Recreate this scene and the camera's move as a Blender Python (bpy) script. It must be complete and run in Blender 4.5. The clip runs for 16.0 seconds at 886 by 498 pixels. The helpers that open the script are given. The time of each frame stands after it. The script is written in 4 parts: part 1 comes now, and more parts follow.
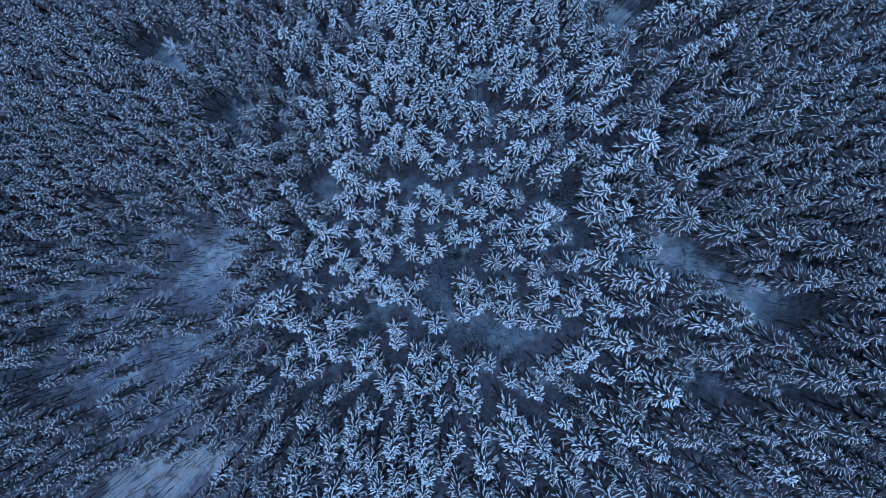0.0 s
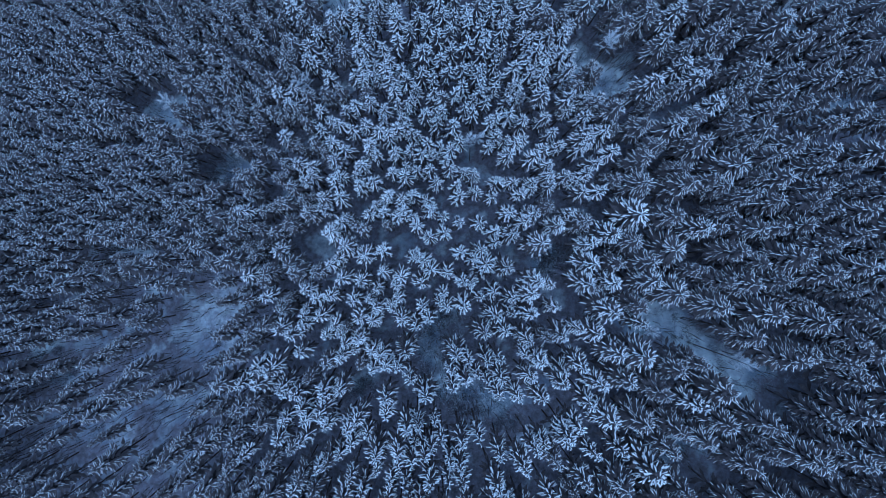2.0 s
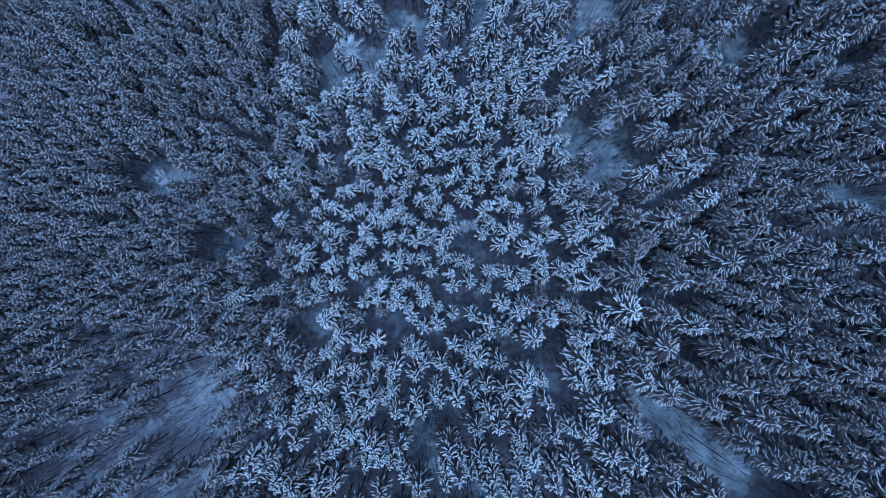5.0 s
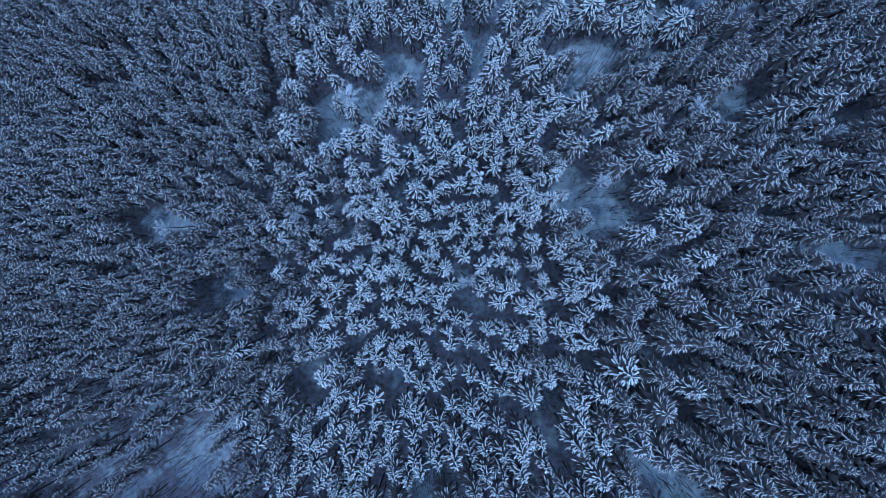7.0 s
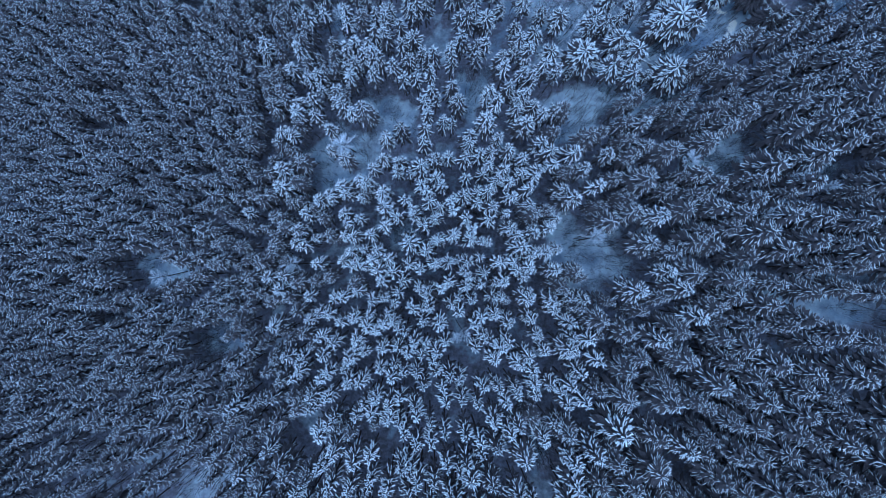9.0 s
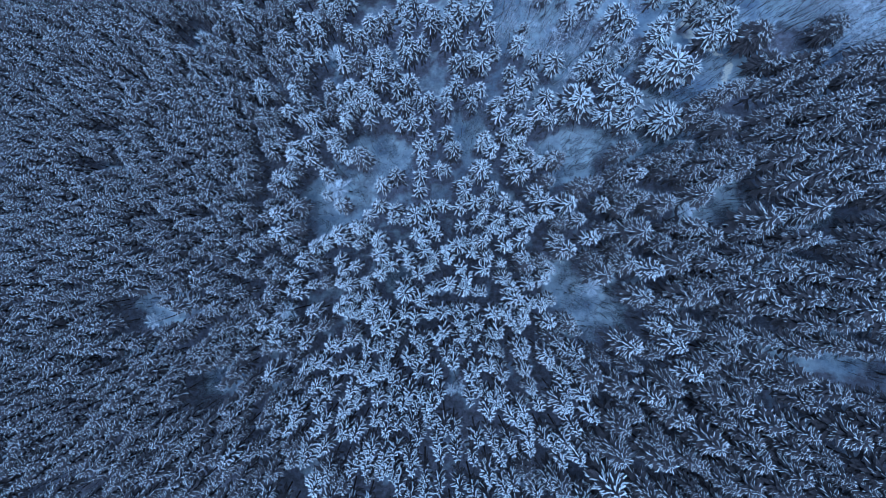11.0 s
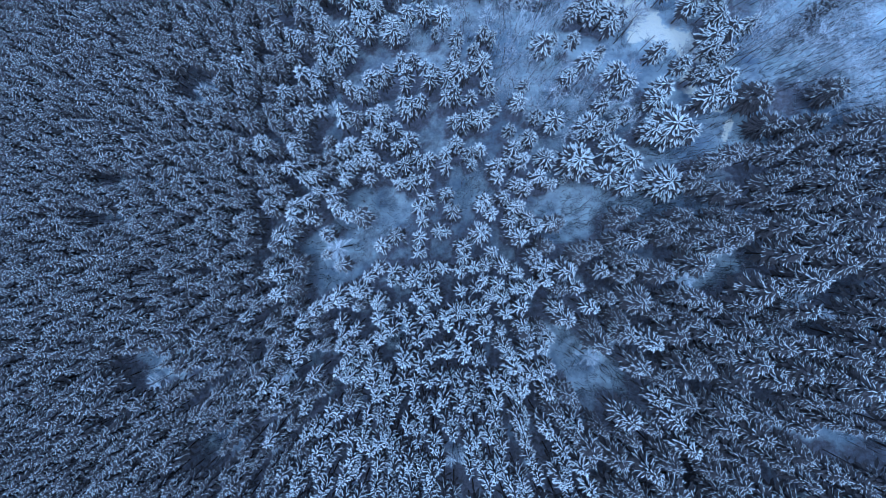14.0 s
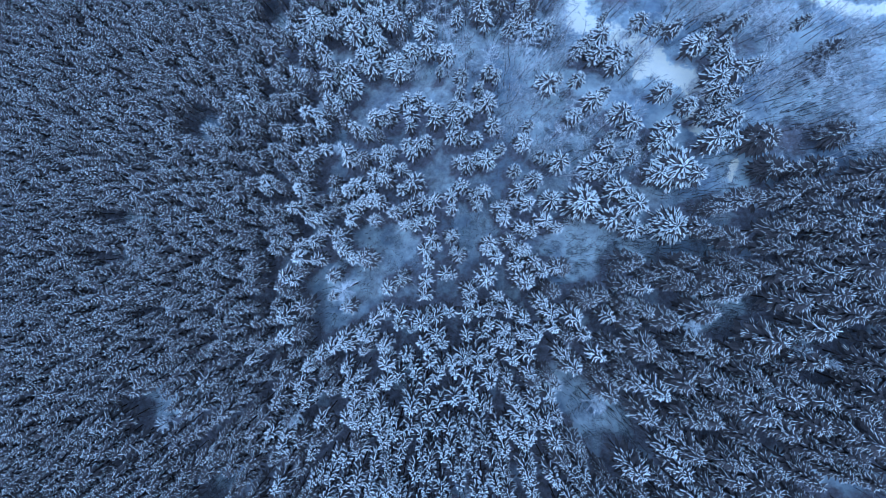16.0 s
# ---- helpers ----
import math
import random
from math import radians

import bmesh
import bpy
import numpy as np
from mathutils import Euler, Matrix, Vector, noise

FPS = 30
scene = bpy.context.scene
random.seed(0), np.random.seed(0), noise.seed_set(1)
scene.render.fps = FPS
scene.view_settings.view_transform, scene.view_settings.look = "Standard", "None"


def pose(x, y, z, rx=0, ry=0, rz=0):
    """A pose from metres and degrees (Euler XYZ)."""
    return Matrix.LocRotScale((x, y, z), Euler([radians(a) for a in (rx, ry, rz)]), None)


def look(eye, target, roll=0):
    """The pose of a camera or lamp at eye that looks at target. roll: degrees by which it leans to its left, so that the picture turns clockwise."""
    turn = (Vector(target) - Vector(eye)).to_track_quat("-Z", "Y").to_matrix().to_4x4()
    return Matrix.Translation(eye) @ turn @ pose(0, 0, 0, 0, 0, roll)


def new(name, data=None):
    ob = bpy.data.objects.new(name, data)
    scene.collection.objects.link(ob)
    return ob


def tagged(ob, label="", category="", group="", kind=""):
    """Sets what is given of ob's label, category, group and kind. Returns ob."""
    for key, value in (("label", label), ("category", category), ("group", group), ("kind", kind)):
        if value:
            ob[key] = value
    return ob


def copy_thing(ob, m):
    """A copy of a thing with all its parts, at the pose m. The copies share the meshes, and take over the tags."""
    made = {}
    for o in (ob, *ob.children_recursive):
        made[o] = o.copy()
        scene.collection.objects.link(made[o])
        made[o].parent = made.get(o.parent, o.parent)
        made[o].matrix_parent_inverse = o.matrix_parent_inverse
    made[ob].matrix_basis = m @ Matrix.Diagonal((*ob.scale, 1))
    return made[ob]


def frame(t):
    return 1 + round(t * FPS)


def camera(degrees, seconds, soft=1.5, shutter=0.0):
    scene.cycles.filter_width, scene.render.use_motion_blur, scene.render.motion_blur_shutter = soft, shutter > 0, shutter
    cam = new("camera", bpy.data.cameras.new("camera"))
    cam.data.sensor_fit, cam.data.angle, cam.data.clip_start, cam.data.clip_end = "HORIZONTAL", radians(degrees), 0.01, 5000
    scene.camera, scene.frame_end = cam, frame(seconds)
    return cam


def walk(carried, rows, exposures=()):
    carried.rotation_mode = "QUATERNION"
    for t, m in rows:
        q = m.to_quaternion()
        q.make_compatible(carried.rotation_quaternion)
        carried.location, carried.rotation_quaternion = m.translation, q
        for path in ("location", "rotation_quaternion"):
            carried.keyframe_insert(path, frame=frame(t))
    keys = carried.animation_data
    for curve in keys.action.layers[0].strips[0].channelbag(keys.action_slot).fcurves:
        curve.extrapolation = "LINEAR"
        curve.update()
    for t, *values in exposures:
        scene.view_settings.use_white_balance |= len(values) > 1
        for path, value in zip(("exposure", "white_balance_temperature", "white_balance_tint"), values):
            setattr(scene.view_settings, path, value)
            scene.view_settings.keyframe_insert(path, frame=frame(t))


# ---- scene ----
cam = camera(73.7, 16.0, soft=0.95)
walk(cam, [
    (0.0, pose(-3.52, -31.24, 109.81, -0.44, -1.68, 0.16)),
    (1.0, pose(-2.91, -27.21, 110.02, -0.28, -1.72, 0.31)),
    (2.0, pose(-2.35, -23.17, 110.20, -0.08, -1.66, 0.40)),
    (3.0, pose(-1.86, -19.19, 110.32, 0.07, -1.57, 0.41)),
    (4.0, pose(-1.46, -15.31, 110.38, 0.08, -1.47, 0.37)),
    (5.0, pose(-1.17, -11.52, 110.40, 0.07, -1.32, 0.32)),
    (6.0, pose(-0.90, -7.71, 110.40, 0.12, -1.16, 0.26)),
    (7.0, pose(-0.51, -3.87, 110.44, 0.15, -1.05, 0.18)),
    (8.0, pose(0.00, 0.00, 110.51, 0.14, -0.96, 0.00)),
    (9.0, pose(0.55, 3.84, 110.59, 0.05, -0.86, -0.22)),
    (10.0, pose(1.08, 7.63, 110.66, -0.08, -0.78, -0.31)),
    (11.0, pose(1.53, 11.35, 110.70, -0.21, -0.72, -0.27)),
    (12.0, pose(1.85, 14.92, 110.72, -0.37, -0.68, -0.22)),
    (13.0, pose(1.99, 18.37, 110.73, -0.56, -0.63, -0.25)),
    (14.0, pose(1.96, 21.75, 110.75, -0.73, -0.52, -0.40)),
    (15.0, pose(1.83, 25.16, 110.79, -0.81, -0.41, -0.57)),
    (16.0, pose(1.64, 28.57, 110.84, -0.82, -0.19, -0.66)),
], exposures=[(0.0, 0.40, 4045, 9.5), (8.0, 0.51, 4040, 9), (16.0, 0.78, 4050, 8)])

# ---- sky and light: an overcast winter dusk ----
world = bpy.data.worlds.new("dusk_sky")
scene.world = world
world.use_nodes = True
wn = world.node_tree
sky = wn.nodes.new("ShaderNodeTexSky")
sky.sky_type = "NISHITA"
sky.sun_disc = False
sky.sun_elevation = radians(77)
sky.sun_rotation = radians(195)
sky.dust_density = 4.0
wn.links.new(sky.outputs[0], wn.nodes["Background"].inputs[0])
wn.nodes["Background"].inputs[1].default_value = 0.04
sun_data = bpy.data.lights.new("sun", "SUN")
sun_data.energy, sun_data.angle, sun_data.color = 1.5, radians(105), (0.98, 0.99, 1.0)
sun = new("sun", sun_data)
sun.matrix_world = look((0, 0, 150), (6, 22, 150 - 100))


# ---- materials ----
def material(name, build, roughness=0.8):
    m = bpy.data.materials.new(name)
    m.use_nodes = True
    nt = m.node_tree
    bsdf = nt.nodes["Principled BSDF"]
    bsdf.inputs["Roughness"].default_value = roughness
    bsdf.inputs["Specular IOR Level"].default_value = 0.25
    build(nt, bsdf)
    return m


def noise_node(nt, scale, detail=4.0, rough=0.6, coords="Object"):
    tc = nt.nodes.new("ShaderNodeTexCoord")
    n = nt.nodes.new("ShaderNodeTexNoise")
    n.inputs["Scale"].default_value = scale
    n.inputs["Detail"].default_value = detail
    n.inputs["Roughness"].default_value = rough
    nt.links.new(tc.outputs[coords], n.inputs["Vector"])
    return n.outputs["Fac"]


def ramp(nt, fac, stops):
    r = nt.nodes.new("ShaderNodeValToRGB")
    while len(r.color_ramp.elements) < len(stops):
        r.color_ramp.elements.new(0.5)
    for e, (pos, c) in zip(r.color_ramp.elements, stops):
        e.position, e.color = pos, (*c, 1)
    nt.links.new(fac, r.inputs[0])
    return r.outputs[0]


def mix(nt, fac, a, b, mode="MIX"):
    m = nt.nodes.new("ShaderNodeMix")
    m.data_type, m.blend_type = "RGBA", mode
    for sock, v in ((m.inputs[0], fac), (m.inputs[6], a), (m.inputs[7], b)):
        if isinstance(v, (int, float)):
            sock.default_value = v
        elif isinstance(v, tuple):
            sock.default_value = (*v, 1)
        else:
            nt.links.new(v, sock)
    return m.outputs[2]


def bump(nt, bsdf, height, strength, distance):
    b = nt.nodes.new("ShaderNodeBump")
    b.inputs["Strength"].default_value = strength
    b.inputs["Distance"].default_value = distance
    nt.links.new(height, b.inputs["Height"])
    nt.links.new(b.outputs[0], bsdf.inputs["Normal"])


def scaled(nt, value, k):
    m = nt.nodes.new("ShaderNodeMath")
    m.operation = "MULTIPLY"
    nt.links.new(value, m.inputs[0])
    m.inputs[1].default_value = k
    return m.outputs[0]


def build_ground(nt, bsdf):
    # snow in the openings; where spruces keep it off, dusted needles and painted shade
    fine = ramp(nt, noise_node(nt, 1.3, 6, 0.7), [(0.40, (0, 0, 0)), (0.68, (1, 1, 1))])
    hollow = ramp(nt, noise_node(nt, 0.35, 5, 0.65), [(0.38, (0, 0, 0)), (0.62, (1, 1, 1))])
    snow = mix(nt, hollow, mix(nt, fine, (0.40, 0.46, 0.50), (0.57, 0.66, 0.69)), (0.67, 0.77, 0.76))
    patch = ramp(nt, noise_node(nt, 0.13, 4, 0.6), [(0.40, (0.52, 0.56, 0.67)), (0.57, (0.96, 0.97, 1.0))])
    snow = mix(nt, 1.0, snow, patch, "MULTIPLY")
    litter_shade = mix(nt, fine, (0.155, 0.148, 0.162), (0.29, 0.305, 0.36))
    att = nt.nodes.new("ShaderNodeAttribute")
    att.attribute_name = "litter_shade"
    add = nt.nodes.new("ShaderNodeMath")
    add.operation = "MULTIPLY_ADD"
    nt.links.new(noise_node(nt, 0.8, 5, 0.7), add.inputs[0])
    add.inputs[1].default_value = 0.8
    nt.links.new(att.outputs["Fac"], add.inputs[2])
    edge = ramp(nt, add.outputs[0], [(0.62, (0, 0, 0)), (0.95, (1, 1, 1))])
    # brightness of the open sky on clean snow, painted as a whiter, warmer colour
    lit = nt.nodes.new("ShaderNodeAttribute")
    lit.attribute_name = "lit_snow"
    ragged = nt.nodes.new("ShaderNodeMath")
    ragged.operation = "MULTIPLY_ADD"
    nt.links.new(noise_node(nt, 0.8, 7, 0.7), ragged.inputs[0])
    ragged.inputs[1].default_value = 1.5
    nt.links.new(lit.outputs["Fac"], ragged.inputs[2])
    snow = mix(nt, ramp(nt, scaled(nt, ragged.outputs[0], 0.5), [(0.56, (0, 0, 0)), (0.66, (1, 1, 1))]), snow, mix(nt, fine, (0.95, 0.95, 0.83), (1.0, 0.99, 0.84)))
    nt.links.new(mix(nt, edge, snow, litter_shade), bsdf.inputs["Base Color"])
    bump(nt, bsdf, noise_node(nt, 2.2, 6, 0.65), 0.6, 0.25)


def build_snow(nt, bsdf):
    lumps = ramp(nt, noise_node(nt, 3.0, 4, 0.6), [(0.3, (0.75, 0.785, 0.765)), (0.6, (0.845, 0.88, 0.835))])
    rnd = nt.nodes.new("ShaderNodeNewGeometry").outputs["Random Per Island"]
    tint = ramp(nt, rnd, [(0.0, (0.50, 0.53, 0.57)), (0.40, (0.86, 0.88, 0.89)), (1.0, (1.0, 1.0, 1.0))])
    nt.links.new(mix(nt, 1.0, lumps, tint, "MULTIPLY"), bsdf.inputs["Base Color"])
    bump(nt, bsdf, noise_node(nt, 14.0, 3, 0.6), 0.5, 0.05)


def build_needles(nt, bsdf):
    nt.links.new(ramp(nt, noise_node(nt, 5.0, 4, 0.7), [(0.3, (0.068, 0.061, 0.061)), (0.58, (0.102, 0.095, 0.096)), (0.80, (0.17, 0.167, 0.17))]),
                 bsdf.inputs["Base Color"])
    bump(nt, bsdf, noise_node(nt, 30.0, 2, 0.6), 0.7, 0.05)


def build_bark(nt, bsdf):
    nt.links.new(ramp(nt, noise_node(nt, 6.0, 5, 0.7), [(0.3, (0.045, 0.036, 0.030)), (0.7, (0.13, 0.105, 0.09))]), bsdf.inputs["Base Color"])
    bump(nt, bsdf, noise_node(nt, 25.0, 3, 0.6), 0.8, 0.03)


def build_brush(nt, bsdf):
    rnd = nt.nodes.new("ShaderNodeNewGeometry").outputs["Random Per Island"]
    nt.links.new(ramp(nt, rnd, [(0.0, (0.09, 0.085, 0.09)), (0.6, (0.26, 0.28, 0.32)), (1.0, (0.70, 0.78, 0.84))]), bsdf.inputs["Base Color"])


def build_greybark(nt, bsdf):
    nt.links.new(ramp(nt, noise_node(nt, 4.0, 5, 0.7), [(0.35, (0.06, 0.055, 0.052)), (0.6, (0.17, 0.165, 0.165)), (0.75, (0.48, 0.50, 0.52))]), bsdf.inputs["Base Color"])
    bump(nt, bsdf, noise_node(nt, 25.0, 3, 0.6), 0.8, 0.03)


def build_frost(nt, bsdf):
    rnd = nt.nodes.new("ShaderNodeNewGeometry").outputs["Random Per Island"]
    nt.links.new(ramp(nt, rnd, [(0.0, (0.40, 0.43, 0.45)), (0.5, (0.74, 0.79, 0.81)), (1.0, (0.90, 0.93, 0.94))]), bsdf.inputs["Base Color"])


def build_twig(nt, bsdf):
    rnd = nt.nodes.new("ShaderNodeNewGeometry").outputs["Random Per Island"]
    nt.links.new(ramp(nt, rnd, [(0.0, (0.14, 0.135, 0.135)), (0.4, (0.40, 0.43, 0.46)), (1.0, (0.84, 0.88, 0.90))]), bsdf.inputs["Base Color"])


GROUND = material("forest_floor_snow", build_ground, 0.9)
SNOW = material("branch_snow", build_snow, 0.75)
NEEDLES = material("spruce_needles", build_needles, 0.8)
BARK = material("bark", build_bark, 0.9)
BRUSH = material("brush_twigs", build_brush, 0.85)
GREYBARK = material("grey_bark", build_greybark, 0.9)
FROST = material("hoar_frost", build_frost, 0.7)
TWIG = material("bare_twigs", build_twig, 0.85)


# ---- ground: one hillside sheet ----
def ease(v, edge):
    a = abs(v)
    return v if a < edge else math.copysign(edge + 30 * math.tanh((a - edge) / 30), v)


def ground_z(x, y):
    z = 14.95 + 0.23 * ease(x, 110) - 0.30 * ease(y, 105)
    n = noise.noise(Vector((x * 0.05, y * 0.05, 3.7))) * 0.6 + noise.noise(Vector((x * 0.28, y * 0.28, 9.1))) * 0.16
    return z + n


def mesh_object(name, verts, faces, mats, smooth=False):
    me = bpy.data.meshes.new(name)
    me.from_pydata(verts, [], faces)
    for m in mats:
        me.materials.append(m)
    if smooth:
        me.polygons.foreach_set("use_smooth", [True] * len(me.polygons))
    me.update()
    ob = new(name, me)
    return ob


axis_x = [-3000, -1800, -1000, -600, -380, -250, -190, -150] + [i * 1.0 for i in range(-125, 126)] + [150, 190, 250, 380, 600, 1000, 1800, 3000]
nx = len(axis_x)
gv = [(x, y, ground_z(x, y)) for y in axis_x for x in axis_x]
gf = [(j * nx + i, j * nx + i + 1, (j + 1) * nx + i + 1, (j + 1) * nx + i) for j in range(nx - 1) for i in range(nx - 1)]
ground = mesh_object("ground", gv, gf, [GROUND], smooth=True)
tagged(ground, "snow-covered sloping forest floor, needles showing through and shade painted in under trees", "ground", kind="structure")


# ---- tree shapes ----
class Shape:
    """Points and faces of one mesh, gathered piece by piece."""

    def __init__(self):
        self.v, self.f = [], []

    def add(self, verts, faces):
        o = len(self.v)
        self.v += [tuple(p) for p in verts]
        self.f += [tuple(o + i for i in f) for f in faces]


def tube(shape, pts, radii, sides=5):
    verts, faces = [], []
    for k, p in enumerate(pts):
        d = (Vector(pts[min(k + 1, len(pts) - 1)]) - Vector(pts[max(k - 1, 0)])).normalized()
        u = d.orthogonal().normalized()
        w = d.cross(u)
        for s in range(sides):
            a = 2 * math.pi * s / sides
            verts.append(Vector(p) + (u * math.cos(a) + w * math.sin(a)) * radii[k])
    for k in range(len(pts) - 1):
        for s in range(sides):
            t = (s + 1) % sides
            faces.append((k * sides + s, k * sides + t, (k + 1) * sides + t, (k + 1) * sides + s))
    faces.append(tuple((len(pts) - 1) * sides + s for s in range(sides)))
    shape.add(verts, faces)


def branch(snow, dark, rng, base, az, length, rise, droop, width, side, load, fine, snowy, tips):
    """A spruce branch: dark needles along it, and snow caught on its tip and on the tips of its side twigs."""
    bend = rng.uniform(-0.22, 0.22)
    ca, sa = math.cos(az), math.sin(az)

    def at(s, off, up):
        r, o = length * s, bend * length * s * s + off
        return (base[0] + ca * r - sa * o, base[1] + sa * r + ca * o, base[2] + length * (rise * s - droop * s * s) + up)

    w, hang = 0.07 + 0.10 * length, 0.08 + 0.12 * length
    if fine:
        dark.add([at(0.05, 0, -0.04), at(0.62, w, -hang), at(0.55, 0, -0.05), at(0.62, -w, -hang), at(0.97, 0, -0.09)], [(0, 1, 2), (0, 2, 3), (1, 4, 2), (2, 4, 3)])
    else:
        dark.add([at(0.05, 0, -0.06), at(0.62, w * 1.1, -hang), at(0.97, 0, -0.10), at(0.62, -w * 1.1, -hang)], [(0, 1, 2, 3)])
    if not snowy:
        return
    # the snow lies on the outer part alone, thickest a little behind the tip
    s0 = 1.0 - min(0.93, rng.uniform(*tips) / (length + 0.05))
    sm = s0 + (1 - s0) * 0.50
    if fine:
        snow.add([at(s0, 0, 0), at(sm, width, -0.02), at(sm, 0, load), at(sm, -width, -0.02), at(0.98, width * 0.75, -0.03), at(0.98, -width * 0.75, -0.03)],
                 [(0, 1, 2), (0, 2, 3), (1, 4, 2), (2, 4, 5), (2, 5, 3)])
    else:
        snow.add([at(s0, 0, 0), at(sm, -width * 1.15, load * 0.4), at(0.94, -width, 0), at(1.0, 0, -0.03), at(0.94, width, 0), at(sm, width * 1.15, load * 0.4)], [(0, 1, 2, 4, 5), (2, 3, 4)])
    for q in range(side):
        turn = (1 if q % 2 else -1) * rng.uniform(0.40, 0.85)
        s = rng.uniform(0.50, 0.80)
        p = at(s, 0, 0)
        fl = min(length, 1.3) * rng.uniform(0.34, 0.55)
        fa = az + turn + 2 * bend * s
        cx, cy = math.cos(fa), math.sin(fa)
        g = width * rng.uniform(0.65, 0.95)
        fall = fl * rng.uniform(0.05, 0.45)
        m = (p[0] + cx * fl * 0.6, p[1] + cy * fl * 0.6, p[2] - fall * 0.35 + load * 0.6)
        snow.add([(p[0] + cx * fl * 0.2, p[1] + cy * fl * 0.2, p[2]), (m[0] - cy * g, m[1] + cx * g, m[2]), (p[0] + cx * fl, p[1] + cy * fl, p[2] - fall), (m[0] + cy * g, m[1] - cx * g, m[2])],
                 [(0, 1, 2, 3)])


def spruce_shape(seed, height=15.0, radius=1.05, depth=7.0, count=110, side=2, width=0.095, load=0.06, fine=True, bare=0.0, full=0.55, twiggy=1.0, tips=(0.70, 1.20)):
    """A spruce: branches wound round the stem, each with snow on its tips, and a dark skirt of sheltered branches below."""
    rng = random.Random(seed)
    snow, dark, trunk = Shape(), Shape(), Shape()
    lean = (rng.uniform(-0.25, 0.25), rng.uniform(-0.25, 0.25))
    tube(trunk, [(0, 0, -0.6), (lean[0] * 0.4, lean[1] * 0.4, height * 0.5), (lean[0], lean[1], height - 0.15)], [0.12, 0.09, 0.02], 6 if fine else 3)
    skirt = max(count // 8, 8)
    # the dense dark inside of the crown
    ring = 7
    core = [(lean[0], lean[1], height - 0.5)]
    for f, r in ((0.45, 0.26), (1.0, 0.42), (1.25, 0.30)):
        core += [(lean[0] + math.cos(a) * r * radius * q, lean[1] + math.sin(a) * r * radius * q, height - depth * f) for a, q in ((6.283 * i / ring, rng.uniform(0.7, 1.25)) for i in range(ring))]
    dark.add(core, [(0, 1 + i, 1 + (i + 1) % ring) for i in range(ring)] + [(1 + k * ring + i, 1 + k * ring + (i + 1) % ring, 1 + (k + 1) * ring + (i + 1) % ring, 1 + (k + 1) * ring + i) for k in range(2) for i in range(ring)])
    turn = rng.uniform(0, 6.28)
    for k in range(count + skirt):
        s = min((k + 0.4) / count, 1.0)
        d = depth * s ** 0.80 if k < count else depth * (1 + 0.45 * (k - count + 0.5) / skirt)
        reach = (radius * 1.30 * (d / depth) ** full if k < count else radius * 1.15) + 0.14
        length = reach * rng.uniform(0.62, 1.12)
        z = height - d - 0.05
        f = z / height
        snowy = k < count and rng.random() > bare + 0.30 * s * s
        branch(snow, dark, rng, (lean[0] * f, lean[1] * f, z + rng.uniform(-0.15, 0.15)), turn + k * 2.39996 + rng.uniform(-0.3, 0.3), length,
               0.90 - 0.60 * s, 0.42 + 0.20 * s, width * rng.uniform(0.65, 1.25) * min(1.0, 0.55 + 0.5 * length), side if s > 0.06 and rng.random() < twiggy else 0, load * rng.uniform(0.6, 1.3), fine, snowy, tips)
    # snow caught on the leader
    tube(snow, [(lean[0], lean[1], height - 0.55), (lean[0], lean[1], height - 0.25), (lean[0], lean[1], height + 0.15)], [0.05, 0.09, 0.03], 4)
    return snow, dark, trunk


def as_mesh(name, shape, mat, smooth=False):
    me = bpy.data.meshes.new(name)
    me.from_pydata(shape.v, [], shape.f)
    me.materials.append(mat)
    if smooth:
        me.polygons.foreach_set("use_smooth", [True] * len(me.polygons))
    me.update()
    return me


# ---- plan of the woods ----
SPRUCES = []        # (x, y, crown radius) of spruces placed one by one
BROAD = []          # the same for the shorter, broader ones at the edge of the leafless wood


def plant(radius, places):
    SPRUCES.extend((x, y, radius) for x, y in places)


plant(0.7, [
    (-4.2, -51.7), (-11.1, -50.6), (-4.5, -50.6), (-5.9, -50.4), (-15.1, -50.1), (14.2, -50.1), (0.4, -50.0), (-7.8, -49.7), (-5.6, -48.7),
    (0.7, -47.4), (-3.8, -45.8), (-1.1, -44.2), (5.0, -39.1), (4.0, -38.6), (-9.2, -38.4), (-11.4, -36.5), (9.8, -35.3), (-13.8, -34.5),
    (-12.4, -33.1), (-18.1, -30.8), (7.9, -30.8), (-0.9, -30.2), (-20.9, -29.7), (-9.6, -29.6), (4.2, -29.5), (0.2, -28.4), (-7.4, -20.3),
    (-0.2, -19.1), (15.5, -18.9), (-8.9, -17.1), (-17.9, -15.8), (11.5, -15.6), (1.4, -14.8), (-19.3, -14.4), (-11.8, -13.1), (-4.9, -12.2),
    (0.1, -11.3), (-9.3, -10.8), (-1.2, -10.3), (-10.0, -9.7), (19.2, -9.5), (-0.5, -9.2), (-20.1, -8.7), (7.9, -8.3), (7.4, -7.0),
])
plant(0.7, [
    (-3.5, -7.0), (-4.7, -5.3), (-8.4, -5.0), (-5.9, -5.0), (-1.1, -4.5), (-5.1, -3.8), (10.2, -3.6), (-6.1, -3.0), (9.9, -2.8),
    (3.7, -2.4), (8.9, -0.9), (5.6, 0.0), (11.5, 0.8), (-9.2, 1.3), (3.3, 2.4), (7.3, 2.5), (-9.7, 4.3), (7.2, 5.1),
    (8.5, 5.2), (-17.2, 5.8), (11.0, 8.8), (-2.9, 9.9), (-10.7, 11.7), (-3.4, 14.9), (3.5, 23.2), (3.7, 27.1), (0.8, 27.6),
])
